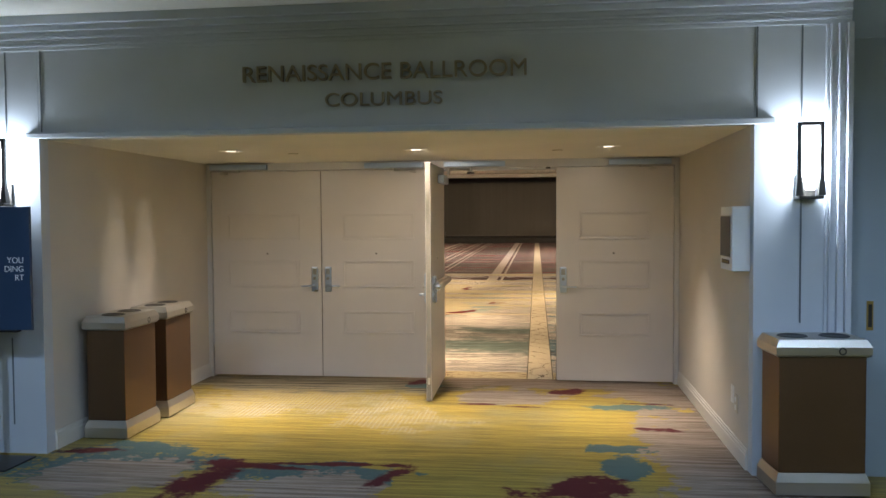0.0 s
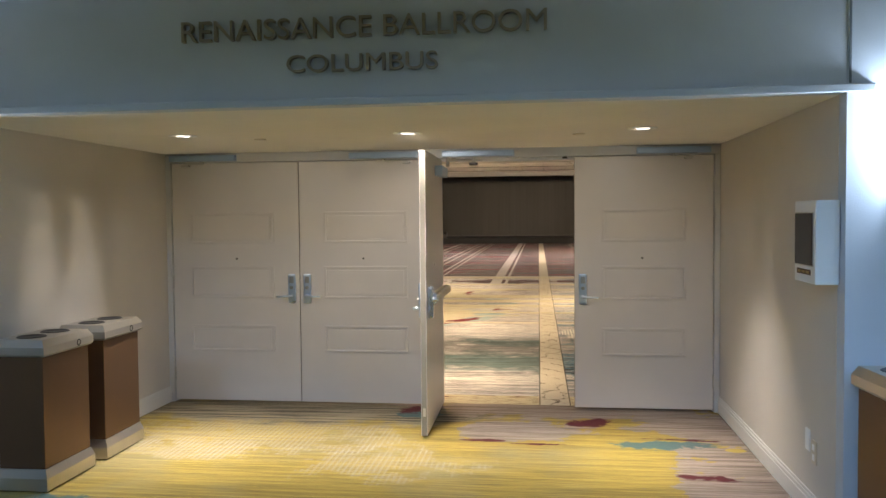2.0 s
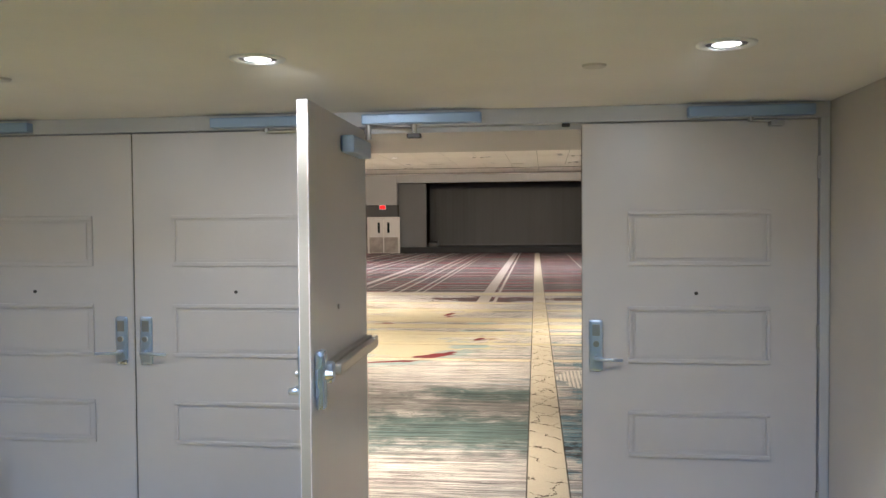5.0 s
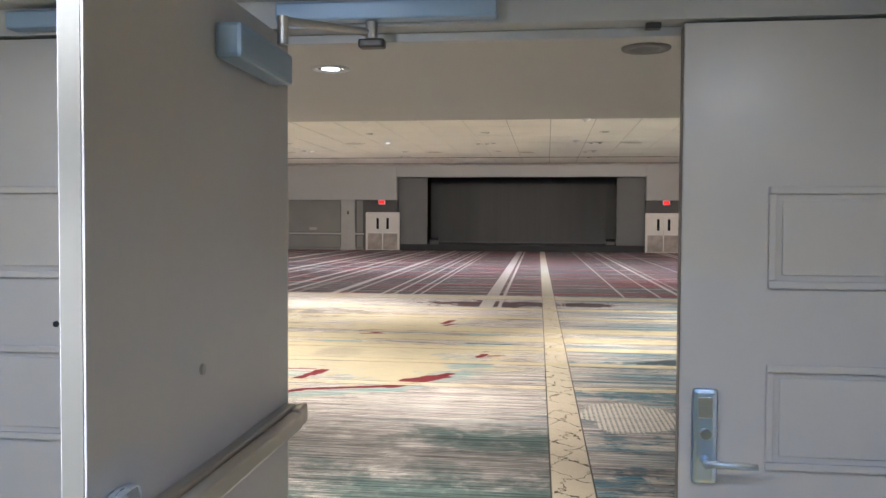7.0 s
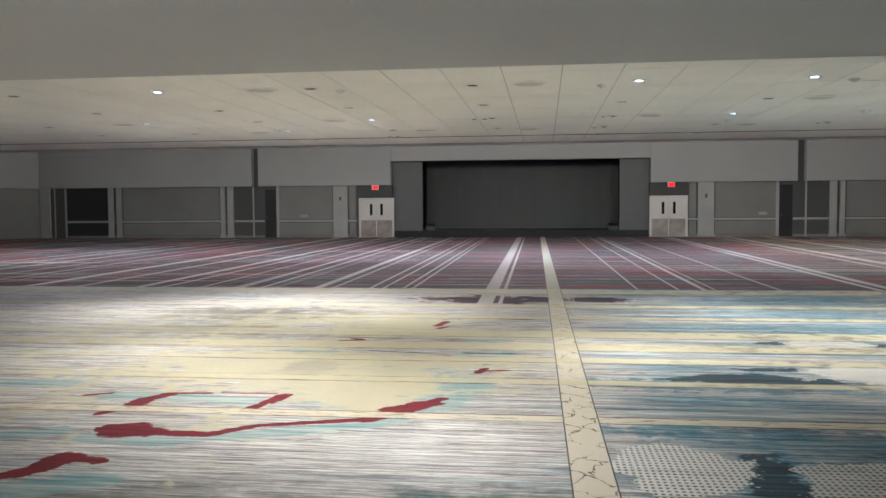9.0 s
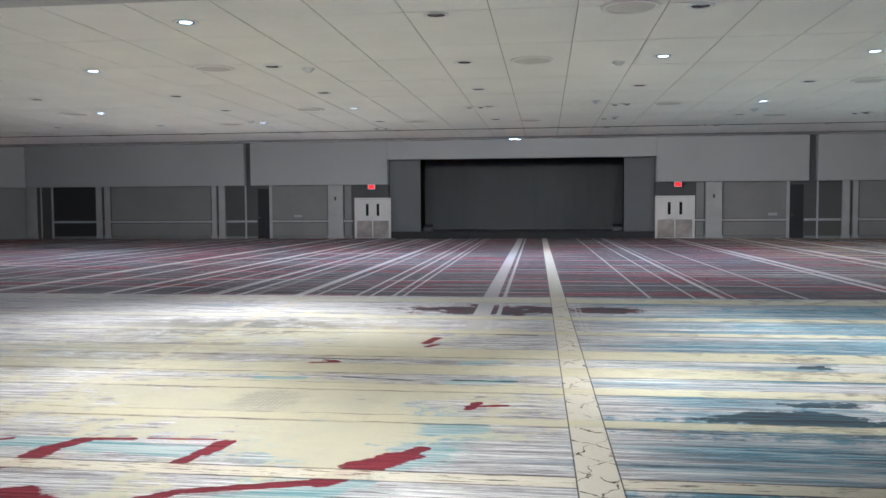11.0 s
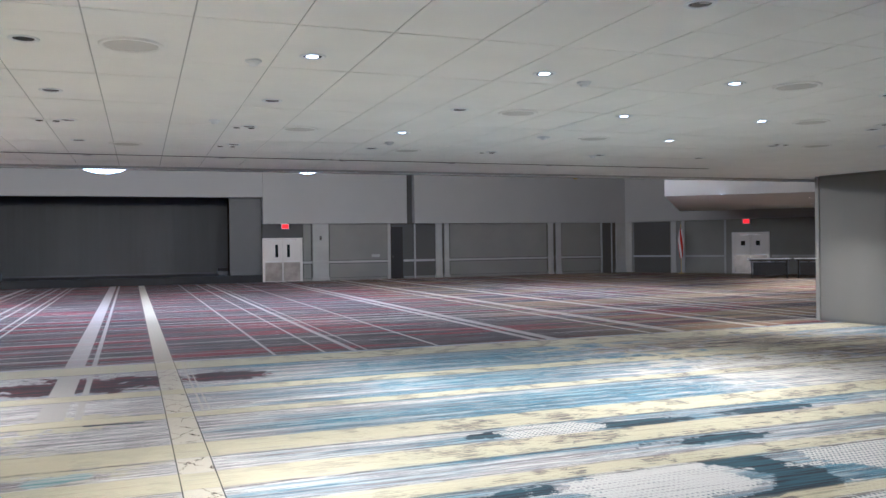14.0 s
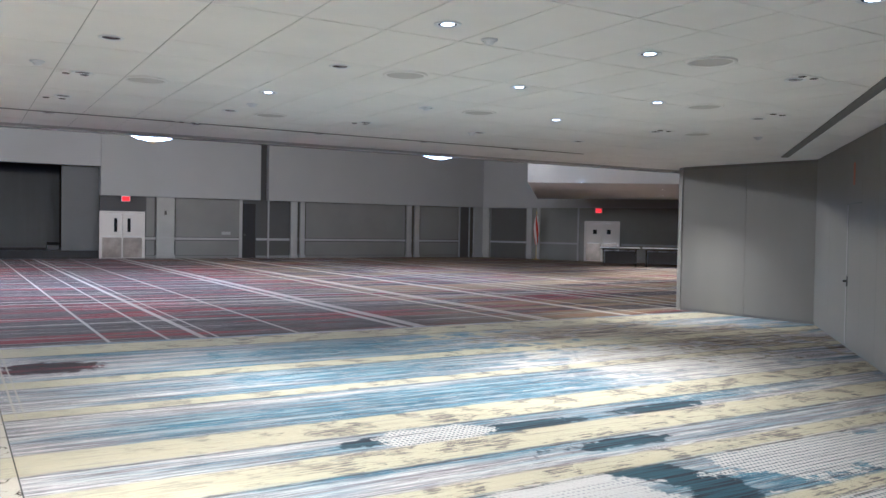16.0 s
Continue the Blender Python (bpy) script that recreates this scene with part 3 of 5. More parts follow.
M_PLASTER = paint("plain_wall", (0.42, 0.42, 0.41), 0.8, 0.05, 120, 0.15)
M_JOINT = paint("panel_joint", (0.13, 0.15, 0.17), 0.8, 0.1, 60, 0.0)
M_SOFFIT = paint("soffit_paint", (0.60, 0.58, 0.545), 0.8, 0.05, 120, 0.15, 0, 0.25)
M_WINGPAINT = paint("wing_soffit_paint", (0.46, 0.45, 0.43), 0.8, 0.05, 120, 0.15, 0, 0.25)
M_GRID = paint("ceiling_grid", (0.46, 0.455, 0.44), 0.8, 0.05, 120, 0.05)
M_REDSIGN = paint("red_label", (0.35, 0.08, 0.06), 0.6, 0.1, 60, 0.0)


# ---- mesh helpers ----
def box(bm, x0, x1, y0, y1, z0, z1, bevel=0.0):
    made = bmesh.ops.create_cube(bm, size=1.0)["verts"]
    for v in made:
        v.co = Vector((x0 + (v.co.x + 0.5) * (x1 - x0), y0 + (v.co.y + 0.5) * (y1 - y0), z0 + (v.co.z + 0.5) * (z1 - z0)))
    if bevel:
        edges = list({e for v in made for e in v.link_edges})
        bmesh.ops.bevel(bm, geom=edges, offset=bevel, segments=2, profile=0.6, affect="EDGES")
    return bm


def cyl(bm, a, b, r0, r1=None, seg=16, caps=True):
    """A tube or cone from a to b."""
    a, b = Vector(a), Vector(b)
    made = bmesh.ops.create_cone(bm, cap_ends=caps, segments=seg, radius1=r0, radius2=r0 if r1 is None else r1, depth=(b - a).length)["verts"]
    m = Matrix.Translation((a + b) / 2) @ (b - a).to_track_quat("Z", "Y").to_matrix().to_4x4()
    bmesh.ops.transform(bm, matrix=m, verts=made)
    return bm


def prism(bm, points, z0, z1):
    """A flat polygon, given from above, raised from z0 to z1."""
    low = [bm.verts.new((x, y, z0)) for x, y in points]
    high = [bm.verts.new((x, y, z1)) for x, y in points]
    bm.faces.new(low[::-1]), bm.faces.new(high)
    for i in range(len(points)):
        j = (i + 1) % len(points)
        bm.faces.new((low[i], low[j], high[j], high[i]))
    bmesh.ops.recalc_face_normals(bm, faces=bm.faces)
    return bm


def frustum(bm, rect0, z0, rect1, z1):
    """A tapered block between two rectangles (x0, x1, y0, y1)."""
    ring = [[bm.verts.new((x, y, z)) for x, y in ((r[0], r[2]), (r[1], r[2]), (r[1], r[3]), (r[0], r[3]))] for r, z in ((rect0, z0), (rect1, z1))]
    bm.faces.new(ring[0][::-1]), bm.faces.new(ring[1])
    for i in range(4):
        j = (i + 1) % 4
        bm.faces.new((ring[0][i], ring[0][j], ring[1][j], ring[1][i]))
    return bm


def lathe(bm, profile, seg=24):
    """A turned shape about z from (radius, height) pairs."""
    rings = [[bm.verts.new((r * math.cos(2 * math.pi * k / seg), r * math.sin(2 * math.pi * k / seg), z)) for k in range(seg)] for r, z in profile]
    for a, b in zip(rings, rings[1:]):
        for k in range(seg):
            bm.faces.new((a[k], a[(k + 1) % seg], b[(k + 1) % seg], b[k]))
    return bm


def part(name, bm, material, parent=None, label="", smooth=False):
    data = bpy.data.meshes.new(name)
    bm.to_mesh(data)
    bm.free()
    data.materials.append(material)
    if smooth:
        data.polygons.foreach_set("use_smooth", [True] * len(data.polygons))
    ob = new(name, data)
    ob.parent = parent
    if label:
        ob["label"] = label
    return ob


def block(name, x0, x1, y0, y1, z0, z1, material, parent=None, label="", bevel=0.0):
    return part(name, box(bmesh.new(), x0, x1, y0, y1, z0, z1, bevel), material, parent, label)


def thing(name, label, category, m=None, group="", kind=""):
    ob = new(name)
    ob.empty_display_size = 0.1
    if m is not None:
        ob.matrix_basis = m
    return tagged(ob, label, category, group, kind)


def setting(ob, label, category):
    return tagged(ob, label, category, "", "structure")


def letters(text, size, depth, material, parent, name="letter", x=0.0, z=0.0, align="CENTER"):
    """Raised words of the built-in font, facing -y, as a mesh."""
    data = bpy.data.curves.new(name, "FONT")
    data.body, data.size, data.extrude, data.align_x = text, size, depth / 2, align
    temp = bpy.data.objects.new(name, data)
    scene.collection.objects.link(temp)
    mesh = bpy.data.meshes.new_from_object(temp.evaluated_get(bpy.context.evaluated_depsgraph_get()))
    bpy.data.objects.remove(temp)
    bpy.data.curves.remove(data)
    mesh.transform(Matrix.Translation((x, 0, z)) @ Matrix.Rotation(radians(90), 4, "X"))
    mesh.materials.clear()
    mesh.materials.append(material)
    return mesh


def letter_parts(text, size, depth, material, parent, m, wide=None, align="CENTER"):
    """Each letter of a word as a part of its own."""
    mesh = letters(text, size, depth, material, parent, "letter", 0, 0, align)
    if wide:
        xs = [v.co.x for v in mesh.vertices]
        mesh.transform(Matrix.Diagonal((wide / (max(xs) - min(xs)), 1, 1, 1)))
    mesh.transform(m)
    bm = bmesh.new()
    bm.from_mesh(mesh)
    bm.verts.index_update()
    left = set(bm.verts)
    while left:
        seed = [left.pop()]
        island = set(seed)
        while seed:
            for e in seed.pop().link_edges:
                for v in e.verts:
                    if v not in island:
                        island.add(v), seed.append(v), left.discard(v)
        one = bm.copy()
        keep = {v.index for v in island}
        one.verts.ensure_lookup_table()
        bmesh.ops.delete(one, geom=[v for v in one.verts if v.index not in keep], context="VERTS")
        part("letter", one, material, parent)
    bm.free()

# ---- floor ----
SILL, MIDDLE, SEAM = 8.5, (HALL @ Vector((0.17, 0, 0))).x, (HALL @ Vector((0, 24.4, 0))).y
bm = bmesh.new()
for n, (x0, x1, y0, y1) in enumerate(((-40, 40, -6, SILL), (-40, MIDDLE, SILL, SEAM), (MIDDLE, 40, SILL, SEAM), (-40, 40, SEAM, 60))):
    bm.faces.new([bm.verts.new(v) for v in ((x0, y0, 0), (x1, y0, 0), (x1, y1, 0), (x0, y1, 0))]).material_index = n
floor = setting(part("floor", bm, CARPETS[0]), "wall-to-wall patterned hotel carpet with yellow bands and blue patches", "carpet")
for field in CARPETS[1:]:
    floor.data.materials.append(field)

# ---- foyer shell ----
wall_foyer = setting(block("wall_foyer", -9, -3.127, FACADE, FACADE + 0.1, 0, Z_FOYER, M_FACADE), "blue-grey vinyl foyer wall beside the door alcove", "wall")
setting(block("wall_header", -3.125, 1.535, FACADE, FACADE + 0.1, Z_ALCOVE, Z_FOYER, M_FACADE), "blue-grey wall panel over the door alcove", "wall")
setting(block("wall_pilaster", 1.537, 2.09, FACADE, FACADE + 0.1, 0, Z_FOYER, M_FACADE), "blue-grey vinyl pilaster carrying a wall light", "wall")
side = setting(block("wall_side", 2.092, 6.3, FACADE + 0.06, FACADE + 0.2, 0, Z_FOYER, M_PANEL), "flat blue-grey panelled wall of the foyer", "wall")
block("panel_rail", 2.10, 6.3, FACADE + 0.045, FACADE + 0.058, 2.665, 2.685, M_PANEL, side)
setting(block("wall_south", -9, 6.3, -5.2, -5, 0, Z_FOYER, M_PLASTER), "plain foyer wall closing the space", "wall")
setting(block("wall_west_foyer", -9.2, -9, -5.2, FACADE, 0, Z_FOYER, M_PLASTER), "plain foyer side wall", "wall")
setting(block("wall_east_foyer", 6.3, 6.5, -5.2, FACADE + 0.2, 0, Z_FOYER, M_PLASTER), "plain foyer side wall", "wall")
setting(block("ceiling_foyer", -9.2, 6.5, -5.2, 8.3, Z_FOYER, Z_FOYER + 0.2, M_CEIL), "pale painted foyer ceiling", "ceiling")

# crown moulding, one stepped profile
bm = bmesh.new()
for y0, z0, z1 in ((0.010, 2.745, 2.772), (0.018, 2.772, 2.792), (0.014, 2.792, 2.818), (0.026, 2.818, 2.838), (0.022, 2.838, 2.868), (0.045, 2.868, 2.908), (0.07, 2.908, 2.97)):
    box(bm, -9, 2.09, FACADE - y0, FACADE - 0.001, z0, z1 - 0.0015, 0.004)
setting(part("trim_crown", bm, M_FACADE), "stepped blue-grey crown moulding under the ceiling", "moulding")
bm = bmesh.new()
for x0, x1, y0 in ((1.945, 1.965, 0.015), (1.965, 1.98, 0.03), (1.98, 2.01, 0.02), (2.01, 2.025, 0.042), (2.025, 2.055, 0.03), (2.055, 2.09, 0.055)):
    box(bm, x0, x1 - 0.0015, FACADE - y0, FACADE - 0.001, 0, 2.744, 0.004)
setting(part("trim_casing", bm, M_FACADE), "fluted blue-grey vertical casing beside the pilaster", "moulding")
bm = bmesh.new()
box(bm, -3.212, 1.657, FACADE - 0.028, FACADE - 0.001, Z_ALCOVE - 0.004, Z_ALCOVE + 0.034, 0.006)
setting(part("trim_lintel", bm, M_FACADE), "narrow painted lintel strip over the alcove", "moulding")
for n, (x, z0, z1) in enumerate(((1.55, 2.20, 2.744), (1.81, 0.95, 1.70), (1.81, 2.19, 2.744), (-3.104, 2.20, 2.744), (-3.36, 2.19, 2.744), (-3.36, 0.2, 0.8))):
    setting(block(f"trim_groove_{n + 1}", x - 0.005, x + 0.005, FACADE - 0.004, FACADE - 0.001, z0, z1, M_JOINT), "dark shadow joint between wall panels", "joint")

# ---- door alcove ----
def slab(name, points, z0, z1, material, label, category):
    return setting(part(name, prism(bmesh.new(), points, z0, z1), material), label, category)


slab("wall_alcove_west", ((-3.127, FACADE + 0.1), (-3.4, FACADE + 0.1), (-3.4, DOORS), (-3.127, DOORS)), 0, Z_ALCOVE, M_ALCOVE, "beige vinyl alcove wall washed by downlights", "wall")
slab("wall_alcove_east", ((1.535, FACADE + 0.1), (1.535, DOORS), (1.85, DOORS), (1.85, FACADE + 0.1)), 0, Z_ALCOVE, M_ALCOVE, "beige vinyl alcove wall washed by downlights", "wall")
setting(block("ceiling_alcove", -3.4, 1.85, FACADE + 0.1, DOOR_BACK, Z_ALCOVE, Z_ALCOVE + 0.1, M_CEIL), "cream painted alcove ceiling with downlights", "ceiling")


def skirting(name, a, b, side, high=0.135):
    """A moulded baseboard along a wall line a to b, on its given side."""
    a, b = Vector((*a, 0)), Vector((*b, 0))
    along = (b - a).normalized()
    out = Vector((-along.y, along.x, 0)) * side
    bm = bmesh.new()
    for depth, z0, z1 in ((0.016, 0.002, high - 0.04), (0.012, high - 0.04, high - 0.018), (0.007, high - 0.018, high)):
        pts = [a + out * 0.001, b + out * 0.001, b + out * depth, a + out * depth]
        prism(bm, [(p.x, p.y) for p in pts], z0, z1)
    return setting(part(name, bm, M_TRIM), "painted wooden baseboard with a moulded top", "baseboard")


skirting("baseboard_west", (-3.127, FACADE + 0.1), (-3.127, DOORS), -1)
skirting("baseboard_east", (1.535, FACADE + 0.1), (1.535, DOORS), 1)

# door wall and frame
setting(block("wall_doors_west", -17, -3.152, DOORS + 0.002, DOOR_BACK, 0, Z_LOW, M_PLASTER), "painted wall beside the ballroom doors", "wall")
setting(block("wall_doors_east", 1.532, 8.0, DOORS + 0.002, DOOR_BACK, 0, Z_LOW, M_PLASTER), "painted wall beside the ballroom doors", "wall")
frame_ob = setting(block("door_frame", -3.15, 1.53, DOORS - 0.004, DOOR_BACK + 0.01, 2.085, Z_ALCOVE, M_FRAME), "painted steel frame round the ballroom doors", "door frame")
for x0, x1 in ((-3.15, -3.083), (1.488, 1.53), (-0.838, -0.776)):
    block("jamb", x0, x1, DOORS - 0.006, DOOR_BACK + 0.01, 0.0, 2.0845, M_FRAME, frame_ob, "", 0.004)
block("stop", -3.08, 1.485, DOORS + 0.08, DOORS + 0.10, 2.06, 2.0845, M_FRAME, frame_ob)


def lock_set(leaf, x, lever):
    """Keycard lock: chrome plate, reader, cylinder and lever. lever: +1 or -1, the way the handle points."""
    plate = part("lock_plate", box(bmesh.new(), x - 0.032, x + 0.032, -0.018, -0.0005, 0.870, 1.122, 0.012), M_CHROME, leaf, "chrome keycard lock plate")
    block("card_reader", x - 0.018, x + 0.018, -0.0225, -0.0185, 1.045, 1.10, M_STEEL, plate, "card reader", 0.0015)
    part("cylinder", cyl(bmesh.new(), (x, -0.019, 1.005), (x, -0.032, 1.005), 0.014), M_STEEL, plate)
    bm = cyl(bmesh.new(), (x, -0.019, 0.935), (x, -0.062, 0.935), 0.013)
    cyl(bm, (x, -0.058, 0.935), (x + lever * 0.125, -0.055, 0.930), 0.0095, 0.008)
    part("lever_handle", bm, M_CHROME, plate, "chrome lever handle", True)


def door_leaf(name, wide, label, hand=1, inset=(0.165, 0.865), peep=0.55):
    """A panelled leaf, hinged at x = 0 and reaching to x = hand * wide; its foyer face lies in y = 0."""
    leaf = thing(name, label, "door", None, "ballroom doors")
    s = lambda a, b: (min(hand * a, hand * b), max(hand * a, hand * b))
    x0, x1 = s(0.003, wide - 0.003)
    block("slab", x0, x1, 0.0, 0.045, 0.020, 2.078, M_DOOR, leaf, "", 0.003)
    block("edge_strip", *s(wide - 0.003, wide - 0.0005), 0.004, 0.041, 0.02, 2.07, M_EDGE, leaf, "pale bare door edge")
    for z0, z1 in ((1.386, 1.652), (0.912, 1.188), (0.452, 0.680)):
        a, b = s(*inset)
        bm = bmesh.new()
        for q0, q1, w0, w1 in ((a, b, z1 - 0.02, z1), (a, b, z0, z0 + 0.02), (a, a + 0.02, z0 + 0.021, z1 - 0.021), (b - 0.02, b, z0 + 0.021, z1 - 0.021)):
            box(bm, q0, q1, -0.011, -0.0005, w0, w1, 0.004)
        box(bm, a + 0.035, b - 0.035, -0.004, -0.0005, z0 + 0.035, z1 - 0.035, 0.003)
        part("panel", bm, M_DOOR, leaf)
    part("peephole", cyl(bmesh.new(), (hand * peep, -0.006, 1.252), (hand * peep, -0.0005, 1.252), 0.009, None, 12), M_SCONCE, leaf, "dark brass peephole")
    for z in (0.25, 1.05, 1.85):
        part("hinge", cyl(bmesh.new(), (0, -0.006, z - 0.055), (0, -0.006, z + 0.055), 0.008, None, 10), M_STEEL, leaf)
    lock_set(leaf, hand * (wide - 0.067), -hand)
    return leaf


door_leaf("door_leaf", 1.136, "closed greige panelled ballroom door with keycard lock", 1, (0.163, 0.913), 0.579).matrix_basis = pose(-3.08, DOORS + 0.012, 0)
door_leaf("door_leaf", 1.100, "closed greige panelled ballroom door with keycard lock", -1, (0.163, 0.885), 0.543).matrix_basis = pose(-0.842, DOORS + 0.012, 0)
door_leaf("door_leaf", 1.105, "closed greige panelled ballroom door with keycard lock", -1, (0.217, 0.884), 0.561).matrix_basis = pose(1.485, DOORS + 0.012, 0)
open_leaf = door_leaf("open_door_leaf", 1.088, "greige ballroom door standing open with panic bar", 1, (0.163, 0.885), 0.55)
open_leaf.matrix_basis = pose(-0.762, DOORS + 0.105, 0, 0, 0, -89.2)
# the inner face of the open leaf: y = 0.045 in its own space
bm = box(bmesh.new(), 0.03, 0.90, 0.046, 0.078, 0.965, 1.03, 0.008)
chassis = part("panic_bar", bm, M_STEEL, open_leaf, "satin steel panic bar")
block("push_rail", 0.10, 0.88, 0.079, 0.118, 0.975, 1.02, M_CHAMPAGNE, chassis, "", 0.008)
part("end_cap", box(bmesh.new(), 0.0, 0.095, 0.079, 0.105, 0.968, 1.027, 0.012), M_STEEL, chassis)
bm = box(bmesh.new(), 0.965, 1.045, 0.046, 0.085, 0.86, 1.10, 0.022)
box(bm, 0.90, 0.966, 0.046, 0.10, 0.955, 1.04, 0.014)
plate = part("latch_case", bm, M_CHROME, chassis, "chrome latch case")
part("strike_knob", cyl(bmesh.new(), (1.005, 0.085, 1.0), (1.005, 0.115, 1.0), 0.022, 0.014), M_CHROME, plate)
part("bolt_hole", cyl(bmesh.new(), (0.63, 0.0455, 1.234), (0.63, 0.052, 1.234), 0.012, None, 12), M_STEEL, open_leaf)
part("flush_bolt", box(bmesh.new(), 1.0876, 1.0895, 0.012, 0.033, 0.16, 0.22), M_STEEL, open_leaf)
part("closer_body", box(bmesh.new(), 0.16, 0.55, 0.046, 0.108, 1.92, 2.0, 0.010), M_ARM, open_leaf, "grey-blue door closer box")


def closer(x0, x1, arm_to):
    """A closer rail on the head of the frame with its folding arm."""
    ob = thing("door_closer", "grey-blue metal door closer on the frame head", "door closer", None, "door closers")
    block("rail", x0, x1, DOORS - 0.062, DOORS - 0.0065, 2.092, 2.142, M_ARM, ob, "", 0.006)
    bm = cyl(bmesh.new(), ((x0 + x1) / 2, DOORS - 0.035, 2.088), ((x0 + x1) / 2, DOORS - 0.035, 2.066), 0.012)
    cyl(bm, ((x0 + x1) / 2, DOORS - 0.035, 2.07), (arm_to, DOORS - 0.045, 2.07), 0.007)
    part("arm", bm, M_STEEL, ob)
    block("shoe", arm_to - 0.03, arm_to + 0.03, DOORS - 0.06, DOORS - 0.0, 2.045, 2.066, M_STEEL, ob, "", 0.004)


closer(-3.07, -2.48, -2.93)
closer(-1.485, -0.90, -1.0)
closer(0.875, 1.45, 1.28)
arm = thing("door_closer", "grey-blue closer rail with folded steel arm", "door closer", None, "door closers")
block("rail", -0.70, -0.105, DOORS - 0.062, DOORS - 0.0065, 2.092, 2.142, M_ARM, arm, "", 0.006)
bm = cyl(bmesh.new(), (-0.635, DOORS - 0.19, 2.062), (-0.44, DOORS - 0.035, 2.062), 0.010)
cyl(bm, (-0.44, DOORS - 0.035, 2.045), (-0.44, DOORS - 0.035, 2.09), 0.016)
cyl(bm, (-0.635, DOORS - 0.19, 2.001), (-0.635, DOORS - 0.19, 2.072), 0.014)
part("arm", bm, M_STEEL, arm)
block("shoe", -0.475, -0.405, DOORS - 0.05, DOORS - 0.012, 2.02, 2.044, M_SCONCE, arm, "dark pivot shoe", 0.006)
latch = thing("roller_latch", "small dark roller latch under the frame head", "latch")
part("body", box(bmesh.new(), 0.285, 0.325, DOORS + 0.02, DOORS + 0.05, 2.068, 2.0845, 0.004), M_SCONCE, latch)

# ---- alcove fittings ----
def recessed_light(lit, label, group):
    """A downlight with a trim ring and a lens or dark can, hanging from z = 0."""
    ob = thing("downlight", label, "ceiling light", None, group)
    bm = lathe(bmesh.new(), [(0.065, -0.002), (0.072, -0.007), (0.092, -0.006), (0.095, -0.0005)], 24)
    part("trim_ring", bm, M_WHITE, ob, "", True)
    part("reflector", lathe(bmesh.new(), [(0.045, -0.0032), (0.0655, -0.002)], 24), M_DIM if lit != 2 else M_HOLE, ob, "", True)
    bm = lathe(bmesh.new(), [(0.001, -0.0036), (0.030, -0.0036), (0.0455, -0.0032)], 24)
    part("lens", bm, M_LAMP if lit == 1 else M_SOFTLAMP if lit == 3 else M_DIM if lit == 0 else M_HOLE, ob, "lit lens" if lit in (1, 3) else "dark reflector")
    return ob


def place_all(ob, places, z):
    for x, y in places[1:]:
        copy_thing(ob, pose(x, y, z))
    ob.matrix_basis = pose(*places[0], z)


place_all(recessed_light(3, "lit round downlight in the alcove ceiling", "alcove downlights"), ALCOVE_LAMPS, Z_ALCOVE)
caps = thing("sprinkler_cover", "small flat cover plate in the alcove ceiling", "sprinkler cover", None, "sprinkler covers")
part("plate", lathe(bmesh.new(), [(0.001, -0.008), (0.04, -0.008), (0.045, -0.0005)], 20), M_CHAMPAGNE, caps)
place_all(caps, [(-1.858, 7.2), (0.378, 7.3)], Z_ALCOVE)


EAST_FACE = 1.534      # the alcove's east wall face
sign_box = thing("room_sign", "thick white wall box with dark room display", "display", pose(EAST_FACE, 5.82, 1.46))
block("case", -0.112, 0.0, -0.165, 0.165, -0.202, 0.202, M_WHITE, sign_box, "white plastic case", 0.009)
block("bezel", -0.1155, -0.1125, -0.138, 0.142, -0.118, 0.146, M_STEEL, sign_box, "", 0.001)
block("screen", -0.119, -0.116, -0.132, 0.136, -0.112, 0.140, M_GLASSY, sign_box, "black glass screen")
plaque = block("name_plate", -0.1155, -0.1125, -0.10, 0.11, -0.160, -0.134, M_BRONZE, sign_box, "small bronze name plate")
for k in (-0.065, 0.0, 0.065):
    block("mark", -0.118, -0.116, k - 0.022, k + 0.022, -0.153, -0.141, M_BRASS, plaque)
socket_ob = thing("wall_socket", "cream double power socket low on the wall", "socket", pose(EAST_FACE, 5.99, 0.36))
face = block("cover", -0.008, 0.0, -0.038, 0.038, -0.06, 0.06, M_SOCKET, socket_ob, "", 0.003)
for z in (-0.026, 0.026):
    block("outlet", -0.0105, -0.0085, -0.016, 0.016, z - 0.016, z + 0.016, M_WHITE, face)
blank = thing("wall_plate", "blank white plate low on the alcove wall", "wall plate", pose(EAST_FACE, 6.10, 0.40))
block("plate", -0.007, 0.0, -0.036, 0.036, -0.058, 0.058, M_WHITE, blank, "", 0.003)

